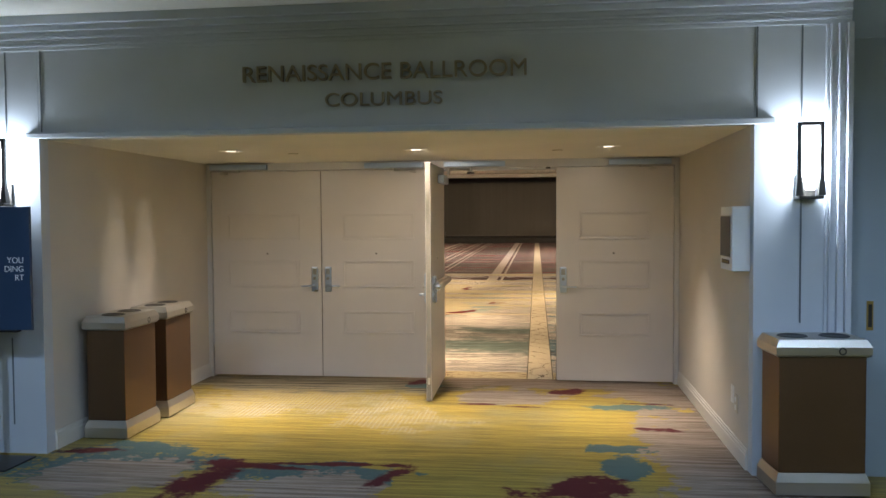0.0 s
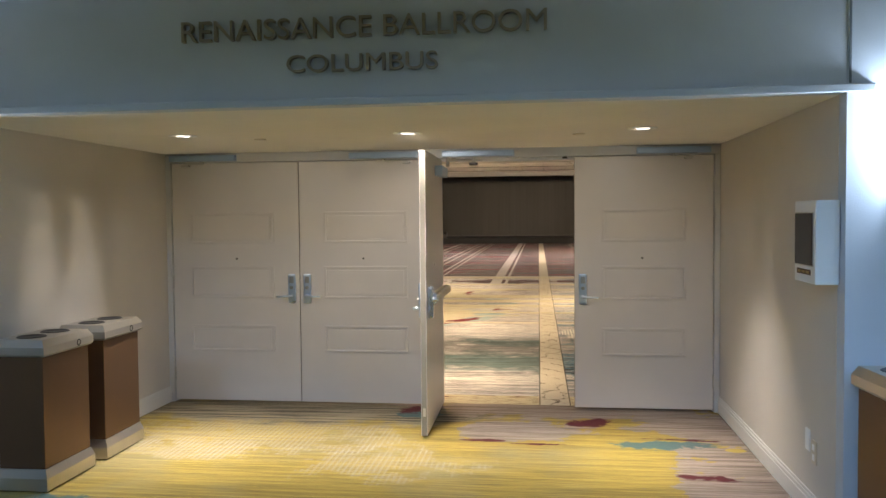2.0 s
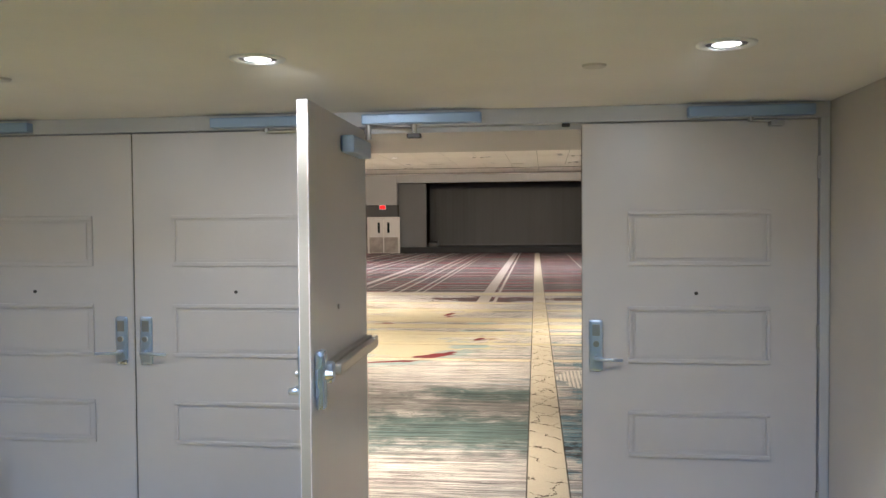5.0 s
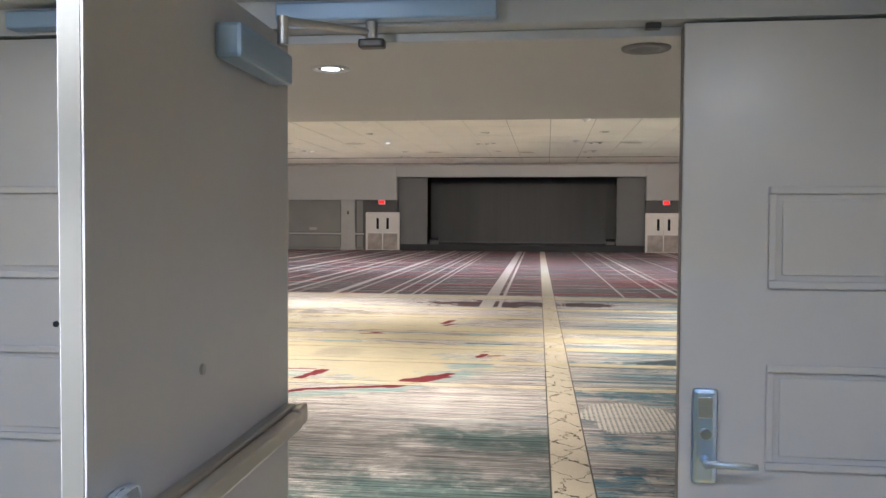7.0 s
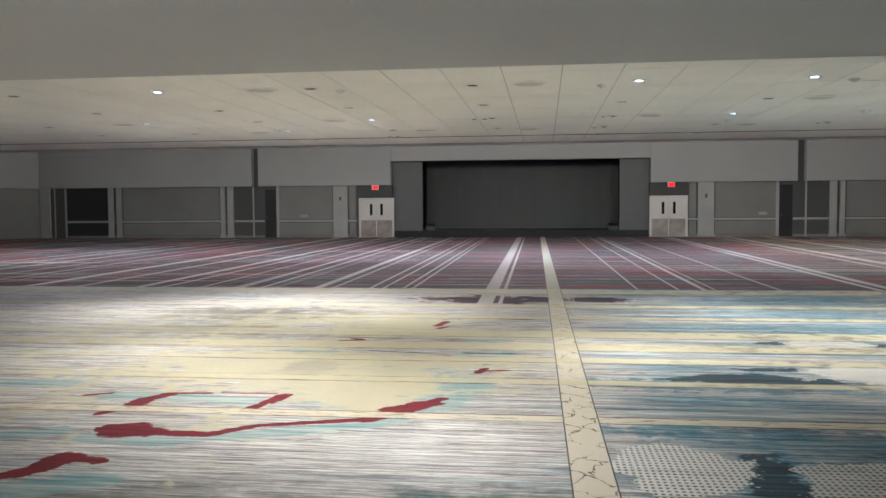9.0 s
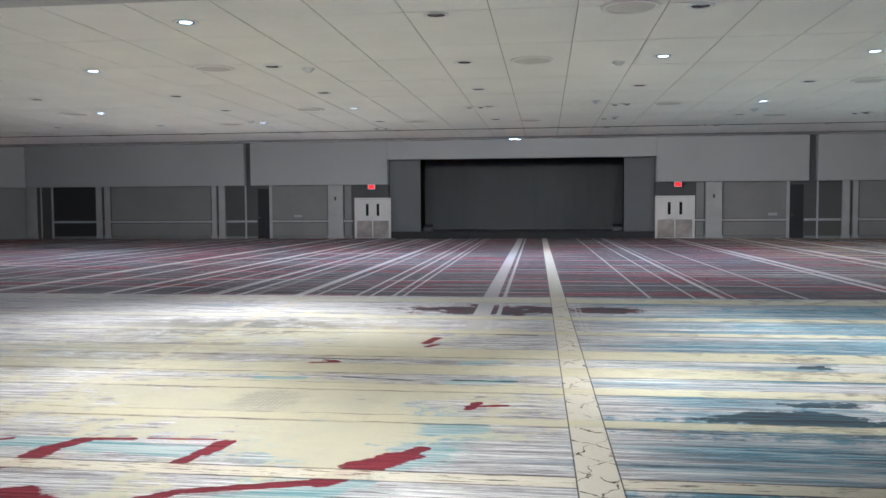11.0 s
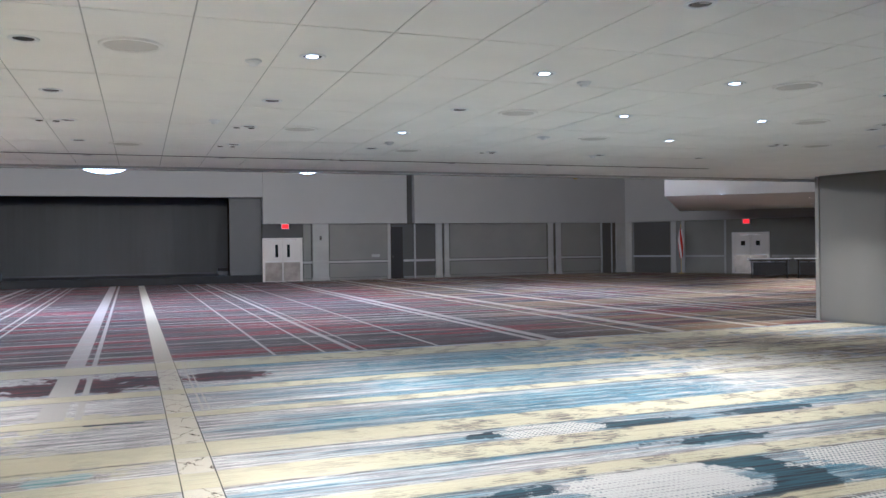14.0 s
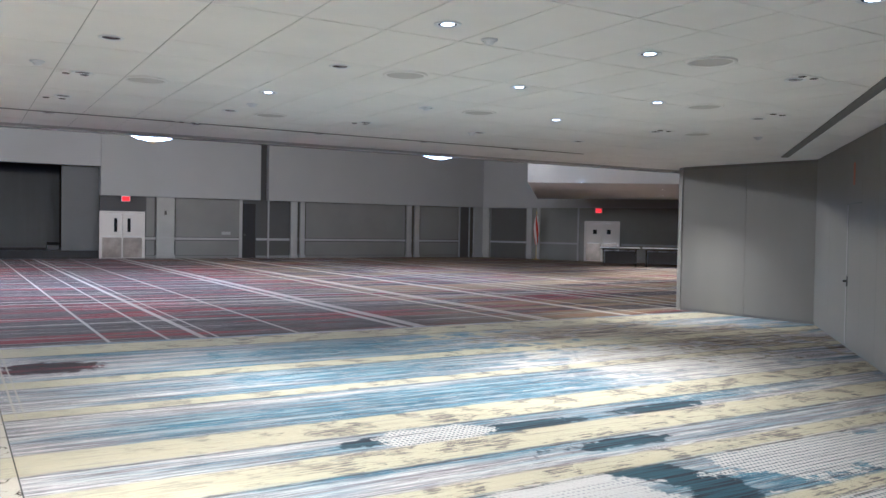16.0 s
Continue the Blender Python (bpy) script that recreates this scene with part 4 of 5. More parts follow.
# ---- foyer fittings ----
def sconce(x):
    ob = thing("wall_sconce", "dark metal wall light with a glowing white tube", "wall light", pose(x, FACADE - 0.001, -0.045), "foyer wall lights")
    block("back_plate", -0.055, 0.055, -0.018, 0.0, 1.76, 1.90, M_SCONCE, ob, "", 0.004)
    bm = bmesh.new()
    for s in (-1, 1):
        box(bm, min(s * 0.052, s * 0.076), max(s * 0.052, s * 0.076), -0.115, -0.085, 1.78, 2.20, 0.004)
        frustum(bm, (s * 0.064 - 0.022, s * 0.064 + 0.022, -0.122, -0.078), 1.765, (s * 0.064 - 0.012, s * 0.064 + 0.012, -0.115, -0.085), 1.88)
    box(bm, -0.0515, 0.0515, -0.115, -0.085, 2.178, 2.20, 0.004)
    part("frame", bm, M_SCONCE, ob)
    block("foot", -0.07, 0.07, -0.13, -0.0185, 1.745, 1.764, M_SCONCE, ob, "", 0.004)
    part("tube", cyl(bmesh.new(), (0, -0.1, 1.80), (0, -0.1, 2.165), 0.024, None, 20), M_TUBE, ob, "glowing frosted glass tube", True)
    bulb((x, FACADE - 0.05, 2.055), 19, (0.84, 0.94, 1.0), 0.03)
    bulb((x, FACADE - 0.05, 1.855), 11, (0.84, 0.94, 1.0), 0.03)


sconce(1.832)
sconce(-3.38)
sign = thing("wall_lettering", "raised bronze room name letters on the header", "sign", pose(-0.757, FACADE - 0.0155, 0))
for word, size, x, z, wide in (("RENAISSANCE BALLROOM", 0.148, 0.0, 2.492, 1.838), ("COLUMBUS", 0.122, 0.008, 2.325, 0.76)):
    letter_parts(word, size, 0.028, M_LETTER, sign, Matrix.Translation((x, 0, z)), wide)
board = thing("sign_stand", "navy printed sign board on a black floor stand", "sign", pose(-3.39, FACADE - 0.265, 0))
block("board", -0.36, 0.36, -0.012, 0.012, 0.893, 1.695, M_NAVY, board, "navy board with white words", 0.002)
block("pole", -0.02, 0.02, 0.014, 0.05, 0.012, 1.5, M_BLACK, board, "", 0.004)
block("foot", -0.24, 0.24, -0.15, 0.18, 0.0, 0.0115, M_BLACK, board, "", 0.004)
block("holder", -0.30, 0.26, -0.02, 0.03, 0.878, 0.892, M_BLACK, board, "", 0.003)
for word, z in (("YOU", 1.329), ("DING", 1.273), ("RT", 1.217)):
    letter_parts(word, 0.055, 0.002, M_PRINT, board, Matrix.Translation((0.318, -0.0135, z)), None, "RIGHT")
pull = thing("flush_pull", "narrow brass flush pull set in the panel", "handle", pose(2.235, FACADE + 0.059, 0.99))
block("plate", -0.02, 0.02, -0.006, 0.0, -0.09, 0.09, M_BRASS, pull, "", 0.003)
block("recess", -0.011, 0.011, -0.0085, -0.0065, -0.07, 0.07, M_SCONCE, pull)
switch = thing("wall_plate", "small white plate low on the foyer wall", "wall plate", pose(-3.55, FACADE - 0.001, 0.42))
block("plate", -0.035, 0.035, -0.006, 0.0, -0.06, 0.06, M_WHITE, switch, "", 0.002)


def waste_bin():
    """A tall waste bin: flared plinth, laminate body, sloped lid with two openings. Its long side runs along x."""
    ob = thing("waste_bin", "tall bronze waste bin with champagne metal lid", "waste bin", None, "waste bins")
    w, d = 0.262, 0.165
    bm = frustum(bmesh.new(), (-w, w, -d, d), 0.012, (-w, w, -d, d), 0.085)
    frustum(bm, (-w, w, -d, d), 0.0852, (-w + 0.018, w - 0.018, -d + 0.018, d - 0.018), 0.135)
    part("plinth", bm, M_CHAMPAGNE, ob, "champagne metal plinth")
    for x in (-w + 0.04, w - 0.04):
        for y in (-d + 0.04, d - 0.04):
            part("foot", cyl(bmesh.new(), (x, y, 0), (x, y, 0.0115), 0.015, None, 10), M_BLACK, ob)
    part("body", box(bmesh.new(), -w + 0.02, w - 0.02, -d + 0.02, d - 0.02, 0.136, 0.80, 0.004), M_BRONZE, ob, "bronze laminate body")
    bm = frustum(bmesh.new(), (-w + 0.010, w - 0.010, -d + 0.010, d - 0.010), 0.801, (-w - 0.003, w + 0.003, -d - 0.003, d + 0.003), 0.814)
    frustum(bm, (-w - 0.003, w + 0.003, -d - 0.003, d + 0.003), 0.8142, (-w - 0.003, w + 0.003, -d - 0.003, d + 0.003), 0.858)
    frustum(bm, (-w - 0.003, w + 0.003, -d - 0.003, d + 0.003), 0.8582, (-w + 0.02, w - 0.02, -d + 0.02, d - 0.02), 0.90)
    lid = part("lid", bm, M_CHAMPAGNE, ob, "champagne metal lid")
    for x in (-0.12, 0.12):
        bm = lathe(bmesh.new(), [(0.001, 0.0015), (0.07, 0.0015), (0.078, 0.006), (0.086, 0.0005)], 24)
        bmesh.ops.transform(bm, matrix=Matrix.Translation((x, 0, 0.9005)), verts=bm.verts)
        part("opening", bm, M_BLACK, lid, "round dark opening", True)
    bm = lathe(bmesh.new(), [(0.014, 0.0), (0.018, 0.003), (0.022, 0.0)], 16)
    bmesh.ops.transform(bm, matrix=Matrix.Translation((0.1, -d - 0.0035, 0.836)) @ Matrix.Rotation(radians(90), 4, "X"), verts=bm.verts)
    part("emblem", bm, M_SCONCE, lid)
    return ob


first_bin = waste_bin()
copy_thing(first_bin, pose(-2.912, 6.235, 0, 0, 0, 90.5))
copy_thing(first_bin, pose(-2.912, 6.885, 0, 0, 0, 91.5))
first_bin.matrix_basis = pose(1.825, 5.39, 0, 0, 0, 4)

# foyer lights above and behind the walker
FOYER_LIGHTS = [(-3.0, 2.6), (0.0, 2.6), (3.0, 2.6), (-1.5, -1.0), (1.5, -1.0)]
for x, y in FOYER_LIGHTS:
    spot((x, y, Z_FOYER - 0.012), 235, COOL, 168, 0.6)
place_all(recessed_light(1, "lit round downlight in the foyer ceiling", "foyer downlights"), FOYER_LIGHTS, Z_FOYER)

# ---- ballroom shell ----
before_hall = set(scene.objects)
slab("ceiling_soffit", ((-17, 8.72), (8, 8.72), (8, SOFFIT_END), (-17, SOFFIT_END)), Z_SOFFIT, Z_LOW + 0.3, M_SOFFIT, "low painted soffit inside the ballroom doors", "ceiling")
slab("ceiling_low", ((-17, SOFFIT_END), (15, SOFFIT_END), (15, LOW_END), (-17, LOW_END)), Z_LOW + 0.006, Z_LOW + 0.3, M_GRID, "grid above the ceiling panels", "ceiling")
TILE = 0.6096
bm = bmesh.new()
verts, faces = [], []
for i in range(int(32 / TILE)):
    for j in range(int((LOW_END - SOFFIT_END) / TILE)):
        x0, y0 = -17 + i * TILE + 0.005, SOFFIT_END + 0.005 + j * TILE + 0.003
        x1, y1 = x0 + TILE - 0.010, y0 + TILE - 0.006
        z = Z_LOW + 0.0012 * math.sin(i * 12.9 + j * 78.2)
        k = len(verts)
        verts += [(x0, y0, z), (x1, y0, z), (x1, y1, z), (x0, y1, z), (x0, y0, z + 0.0055), (x1, y0, z + 0.0055), (x1, y1, z + 0.0055), (x0, y1, z + 0.0055)]
        faces += [(k, k + 3, k + 2, k + 1), (k, k + 1, k + 5, k + 4), (k + 1, k + 2, k + 6, k + 5), (k + 2, k + 3, k + 7, k + 6), (k + 3, k, k + 4, k + 7)]
bm.free()
data = bpy.data.meshes.new("ceiling_panels")
data.from_pydata(verts, [], faces)
data.materials.append(M_TILE)
setting(new("ceiling_panels", data), "square off-white ceiling panels with thin joints", "ceiling")
fascia = setting(block("wall_fascia", -36, 36, LOW_END, LOW_END + 0.2, Z_LOW, Z_HIGH, M_BULK), "painted fascia where the ceiling steps up", "wall")
setting(block("trim_edge", -17, 14, LOW_END - 0.16, LOW_END - 0.02, Z_LOW - 0.012, Z_LOW + 0.001, M_CEIL), "plain ceiling edge strip", "trim")
setting(block("trim_seam", -17, 9.6, 23.825, 23.855, Z_LOW - 0.010, Z_LOW - 0.002, M_TRACK), "narrow dark seam across the panelled ceiling", "trim")
setting(block("ceiling_high", -36.2, 36.2, LOW_END + 0.2, FAR + 6, Z_HIGH, Z_HIGH + 0.2, M_CEIL), "high painted ballroom ceiling", "ceiling")
setting(block("wall_south_west", -36, -17, LOW_END, LOW_END + 0.2, 0, Z_LOW, M_FARWALL), "plain ballroom wall", "wall")
setting(block("wall_south_east", 15.2, 36, LOW_END, LOW_END + 0.2, 0, Z_LOW, M_FARWALL), "plain ballroom wall", "wall")
setting(block("wall_west", -36.2, -36, LOW_END, FAR + 6, 0, Z_HIGH, M_FARWALL), "plain ballroom side wall", "wall")
setting(block("wall_east", 36, 36.2, LOW_END, FAR + 6, 0, Z_HIGH, M_FARWALL), "plain ballroom side wall", "wall")
setting(block("wall_west_low", -17.2, -17, DOORS, LOW_END, 0, Z_LOW + 0.3, M_AIRWALL), "grey operable side wall", "wall")
# operable wall, running at a slant, then a parked stack of panels
A, B, C, D = (4.6, 13.55), (13.5, 21.87), (13.2, 24.82), (8.0, 13.2)
along = Vector((B[0] - A[0], B[1] - A[1], 0)).normalized()
out = Vector((along.y, -along.x, 0))


def run(bm, s0, s1, d0, d1, z0, z1, origin=A, u=along, n=out):
    """A block along a slanted wall: s along it, d behind its face."""
    pts = [(origin[0] + u.x * s + n.x * d, origin[1] + u.y * s + n.y * d) for s, d in ((s0, d0), (s1, d0), (s1, d1), (s0, d1))]
    return prism(bm, pts, z0, z1)


LONG = math.dist(A, B)
airwall = setting(part("wall_operable", run(bmesh.new(), 0, LONG, 0.012, 0.12, 0, Z_LOW, A), M_TRACK), "grey vinyl operable partition wall", "partition wall")
DOOR_S = LONG - 4.0
for s0, s1 in ((0.0, 1.2), (1.2, 2.4), (2.4, 3.6), (3.6, 4.8), (4.8, 6.0), (6.0, 7.2), (7.2, DOOR_S), (DOOR_S + 1.0, LONG - 1.5), (LONG - 1.5, LONG - 0.002)):
    part("panel", run(bmesh.new(), s0 + 0.003, s1 - 0.003, 0.0, 0.0118, 0.05, Z_LOW - 0.03), M_AIRWALL, airwall)
part("panel", run(bmesh.new(), DOOR_S + 0.003, DOOR_S + 0.997, 0.0, 0.0118, 2.12, Z_LOW - 0.03), M_AIRWALL, airwall)
leaf = setting(part("door_airwall", run(bmesh.new(), DOOR_S + 0.006, DOOR_S + 0.994, 0.001, 0.0117, 0.05, 2.108), M_AIRWALL), "grey flush pass door in the operable wall", "door")
bm = run(bmesh.new(), DOOR_S + 0.86, DOOR_S + 0.93, -0.012, 0.0005, 0.90, 1.06)
run(bm, DOOR_S + 0.80, DOOR_S + 0.90, -0.07, -0.05, 0.965, 0.995)
run(bm, DOOR_S + 0.885, DOOR_S + 0.905, -0.05, -0.0125, 0.965, 0.995)
part("lever_handle", bm, M_BLACK, leaf, "black lever handle")
# lighter strip: the light on the jamb face is put into the colour
part("edge_strip", run(bmesh.new(), DOOR_S + 0.90, DOOR_S + 0.993, -0.004, 0.0008, 0.05, 2.1), M_PILASTER, leaf, "door edge coloured paler for its lit face")
part("head_line", run(bmesh.new(), DOOR_S + 0.006, DOOR_S + 0.993, -0.006, 0.0008, 2.104, 2.118), M_BLACK, leaf)
part("red_notice", run(bmesh.new(), DOOR_S + 0.50, DOOR_S + 0.62, -0.004, -0.001, 2.38, 2.70), M_REDSIGN, airwall, "faded red notice strip")
side_u = Vector((C[0] - B[0], C[1] - B[1], 0)).normalized()
side_n = Vector((side_u.y, -side_u.x, 0))
SIDE = math.dist(B, C)
stack = setting(part("wall_stack", run(bmesh.new(), 0.0, SIDE, 0.012, 0.3, 0, Z_LOW, B, side_u, side_n), M_TRACK), "parked stack of grey operable wall panels", "partition wall")
for s0, s1 in ((0.0, 1.45), (1.45, SIDE)):
    part("panel", run(bmesh.new(), s0 + 0.004, s1 - 0.004, 0.0, 0.0118, 0.05, Z_LOW - 0.06, B, side_u, side_n), M_AIRWALL, stack)
part("end_post", run(bmesh.new(), SIDE + 0.002, SIDE + 0.09, -0.02, 0.3, 0.0, Z_LOW - 0.01, B, side_u, side_n), M_PILASTER, stack, "pale aluminium end post")
setting(part("trim_track", run(bmesh.new(), 0.2, LONG - 0.6, -0.69, -0.57, Z_LOW - 0.016, Z_LOW - 0.002), M_TRACK), "dark ceiling track of the operable wall", "track")
slab("wall_east_low", ((4.6, 13.55), (4.72, 13.44), (4.72, DOOR_BACK), (4.6, DOOR_BACK)), 0, Z_LOW, M_AIRWALL, "grey wall beside the ballroom doors", "wall")

# ---- far wall with the stage ----
Z_BULK = 2.88
wall_n = setting(block("wall_north", -29.3, -8.5, FAR, FAR + 0.3, 0, Z_BULK, M_FARDARK), "dark covered far wall of the ballroom", "wall")
wall_m = setting(block("wall_north_east", 5.44, 26.25, FAR, FAR + 0.3, 0, Z_BULK, M_FARDARK), "dark covered far wall of the ballroom", "wall")
bulk = setting(block("wall_bulkhead", -8.49, 5.43, FAR - 0.25, FAR + 0.3, 4.18, Z_HIGH, M_BULK), "grey painted bulkhead over the stage", "bulkhead")
for name, x0, x1 in (("wall_bulkhead_a", -16.03, -8.5), ("wall_bulkhead_b", 5.44, 12.86), ("wall_bulkhead_c", -29.3, -16.4), ("wall_bulkhead_d", 13.27, 26.3)):
    setting(block(name, x0, x1, FAR - 0.25, FAR + 0.3, Z_BULK, Z_HIGH, M_BULK, None, "", 0.01), "grey painted bulkhead over the far wall", "bulkhead")
for n, (x0, x1) in enumerate(((-16.39, -16.04), (12.87, 13.26))):
    setting(block(f"wall_reveal_{n + 1}", x0, x1, FAR + 0.1, FAR + 0.3, Z_BULK, Z_HIGH, M_FARDARK), "dark recessed reveal in the bulkhead", "reveal")
for sgn, name in ((1, "east"), (-1, "west")):
    mx = lambda x: x if sgn > 0 else 2 * CX - x
    slab(f"wall_corner_{name}", [(mx(x), y) for x, y in ((26.25, FAR), (32.2, 41.6), (32.6, 41.8), (26.7, FAR + 0.2))][::sgn], 0, Z_BULK, M_FARWALL, "slanted corner wall of the ballroom", "wall")
    slab(f"wall_corner_bulkhead_{name}", [(mx(x), y) for x, y in ((26.1, FAR - 0.2), (32.0, 41.5), (32.6, 41.8), (26.7, FAR + 0.2))][::sgn], Z_BULK + 0.002, Z_HIGH, M_BULK, "slanted grey bulkhead", "bulkhead")
slab("ceiling_wing", ((16.1, 34.3), (24, 28.5), (34, 36), (25, 45.5)), 3.22, 4.3, M_WINGPAINT, "lower pale soffit over the side wing", "ceiling")
for x, y in ((17.5, 33.2), (22.5, 34.5), (26.0, 38.0)):
    spot((x, y, 3.20), 420, NEUTRAL, 120, 0.8)
slab("ceiling_wing_west", ((-19.7, 34.3), (-28, 45.5), (-35.9, 36), (-27, 28.5)), 3.32, 4.3, M_WINGPAINT, "lower pale soffit over the side wing", "ceiling")

stage = thing("stage", "black-skirted stage recess with grey drape behind", "stage", None, "", "structure")
block("deck", -8.49, 5.43, FAR - 0.02, FAR + 5.5, 0.0, 0.36, M_STAGEBLACK, stage, "black stage deck", 0.01)
for x0, x1 in ((-8.49, -6.82), (3.88, 5.43)):
    block("wing_panel", x0, x1, FAR + 0.35, FAR + 0.5, 0.362, 4.3, M_WING, stage, "grey stage wing panel")
bm = bmesh.new()
N = 160
for k in range(N):
    xa, xb = (-7.2 + 11.4 * (k + q) / N for q in (0, 1))
    ya, yb = (FAR + 4.6 + 0.005 * math.sin((k + q) * 1.9) + 0.006 * math.sin((k + q) * 0.7) for q in (0, 1))
    bm.faces.new([bm.verts.new(v) for v in ((xa, ya, 0.37), (xb, yb, 0.37), (xb, yb, 4.9), (xa, ya, 4.9))])
bmesh.ops.remove_doubles(bm, verts=bm.verts, dist=0.001)
part("drape", bm, M_STAGE, stage, "dark grey pleated drape", True)
block("batten", -6.81, 3.87, FAR + 4.4, FAR + 4.5, 0.362, 0.44, M_WING, stage)
for x in (-8.6, 5.5):
    block("side_wall", x, x + 0.05, FAR + 0.3, FAR + 5.5, 0, 5, M_STAGEBLACK, stage)
block("back_wall", -8.6, 5.55, FAR + 5.5, FAR + 5.6, 0, 5, M_STAGEBLACK, stage)
block("stage_ceiling", -8.6, 5.55, FAR + 0.3, FAR + 5.6, 5.0, 5.1, M_STAGEBLACK, stage)
for x in (-6.5, 3.6):
    mon = thing("stage_monitor", "small black stage monitor on the deck", "loudspeaker", pose(x, FAR + 1.2, 0.36), "stage monitors")
    bm = prism(bmesh.new(), ((-0.25, -0.2), (0.25, -0.2), (0.25, 0.2), (-0.25, 0.2)), 0, 0.22)
    frustum(bm, (-0.25, 0.25, -0.2, 0.2), 0.2202, (-0.25, 0.25, 0.0, 0.2), 0.36)
    part("cabinet", bm, M_BLACK, mon)
    part("grille", box(bmesh.new(), -0.22, 0.22, -0.208, -0.2005, 0.03, 0.19, 0.004), M_SCONCE, mon)


def far_door(name, m, label, blank=False):
    """Double doors with two slit windows and steel kick plates, facing -y."""
    ob = setting(thing(name, label, "door", m), label, "door")
    bm = bmesh.new()
    box(bm, -0.99, -0.90, -0.05, -0.001, 0, 2.09), box(bm, 0.90, 0.99, -0.05, -0.001, 0, 2.09), box(bm, -0.99, 0.99, -0.05, -0.001, 2.092, 2.18)
    part("door_frame", bm, M_FARDOOR, ob)
    for s in (-1, 1):
        x0, x1 = (s * 0.004, s * 0.897) if s > 0 else (s * 0.897, s * 0.004)
        lf = block("leaf", x0, x1, -0.04, -0.002, 0.01, 2.088, M_FARDOOR, ob, "", 0.004)
        c = (x0 + x1) / 2 - s * 0.16
        if blank:
            block("window", c + s * 0.1 - 0.11, c + s * 0.1 + 0.11, -0.044, -0.0405, 1.48, 1.72, M_GLASSY, lf, "dark window", 0.002)
        else:
            block("window", c - 0.07, c + 0.07, -0.044, -0.0405, 1.22, 1.85, M_GLASSY, lf, "dark slit window", 0.002)
        block("kick_plate", x0 + 0.03, x1 - 0.03, -0.0435, -0.0405, 0.04, 0.96, M_KICK, lf, "steel kick plate blotched with painted reflections")
        block("panic_bar", x0 + 0.1, x1 - 0.1, -0.10, -0.045, 0.98, 1.04, M_STEEL, lf, "", 0.008)
        block("closer_box", c - 0.2, c + 0.2, -0.08, -0.0405, 2.0, 2.06, M_STEEL, lf, "", 0.006)


def exit_sign(m):
    ob = thing("exit_sign", "glowing red exit sign above the doors", "exit sign", m, "exit signs")
    block("housing", -0.19, 0.19, -0.05, 0.0, -0.13, 0.13, M_WHITE, ob, "", 0.006)
    block("lit_face", -0.17, 0.17, -0.054, -0.0505, -0.11, 0.11, M_EXIT, ob, "glowing red face")


far_door("door_1", pose(-9.35, FAR, 0), "cream double exit doors with slit windows and kick plates")
far_door("door_2", pose(6.40, FAR, 0), "cream double exit doors with slit windows and kick plates")
exit_sign(pose(-9.35, FAR - 0.26, 2.75))
exit_sign(pose(6.50, FAR - 0.26, 2.75))


def wall_piece(parent, kind, x0, x1, z0, z1, deep, material):
    return block(kind, x0, x1, FAR - deep, FAR - 0.002, z0, z1, material, parent)


def pilaster(parent, x0, x1):
    bm = box(bmesh.new(), x0, x1, FAR - 0.12, FAR - 0.002, 0, Z_BULK - 0.003, 0.01)
    box(bm, x0 - 0.03, x1 + 0.03, FAR - 0.15, FAR - 0.003, 0.0, 0.16, 0.01)
    box(bm, x0 - 0.015, x1 + 0.015, FAR - 0.135, FAR - 0.003, 0.86, 1.0, 0.01)
    part("pilaster", bm, M_PILASTER, parent, "pale painted pilaster")


def flip(x0, x1):
    return 2 * CX - x1, 2 * CX - x0


EAST_PILASTERS = ((7.90, 8.72), (14.5, 14.85), (15.0, 15.25), (21.2, 21.5), (21.7, 22.0), (25.6, 26.2))
EAST_PANELS = ((8.75, 11.9, M_FARWALL), (15.3, 21.15, M_FARWALL), (22.05, 24.6, M_FARWALL), (7.42, 7.85, M_FARWALL))
EAST_STRIPS = ((11.85, 12.0), (13.3, 13.38), (24.6, 24.7), (25.3, 25.36))
for parent, way in ((wall_m, lambda a, b: (a, b)), (wall_n, flip)):
    for a, b in EAST_PILASTERS:
        pilaster(parent, *way(a, b))
    for a, b, m in EAST_PANELS:
        x0, x1 = way(a, b)
        m = M_STAGEBLACK if x0 < -26 else m
        wall_piece(parent, "panel", x0 + 0.03, x1 - 0.03, 0.14, 0.84, 0.03, m)
        wall_piece(parent, "panel", x0 + 0.03, x1 - 0.03, 1.02, Z_BULK - 0.02, 0.03, m)
    for a, b in EAST_STRIPS:
        x0, x1 = way(a, b)
        wall_piece(parent, "strip", x0, x1, 0, Z_BULK - 0.003, 0.06, M_PILASTER)
    for a, b in ((7.4, 7.88), (8.73, 11.83), (12.72, 13.29), (13.39, 14.45), (15.27, 21.15), (22.03, 24.58)):
        x0, x1 = way(a, b)
        wall_piece(parent, "chair_rail", x0, x1, 0.88, 0.99, 0.05, M_PILASTER)
        wall_piece(parent, "skirting_board", x0, x1, 0.0, 0.12, 0.05, M_FARWALL)
for n, x in enumerate((12.33, 2 * CX - 12.33)):
    d = setting(thing(f"door_side_{n + 1}", "dark flush service door in the far wall", "door", pose(x, FAR, 0)), "dark flush service door in the far wall", "door")
    block("leaf", -0.32, 0.34, -0.03, -0.003, 0.01, 2.7, M_STAGEBLACK, d, "", 0.004)
    part("knob", cyl(bmesh.new(), (-0.22, -0.09, 1.15), (-0.22, -0.031, 1.15), 0.06, 0.03), M_SCONCE, d)
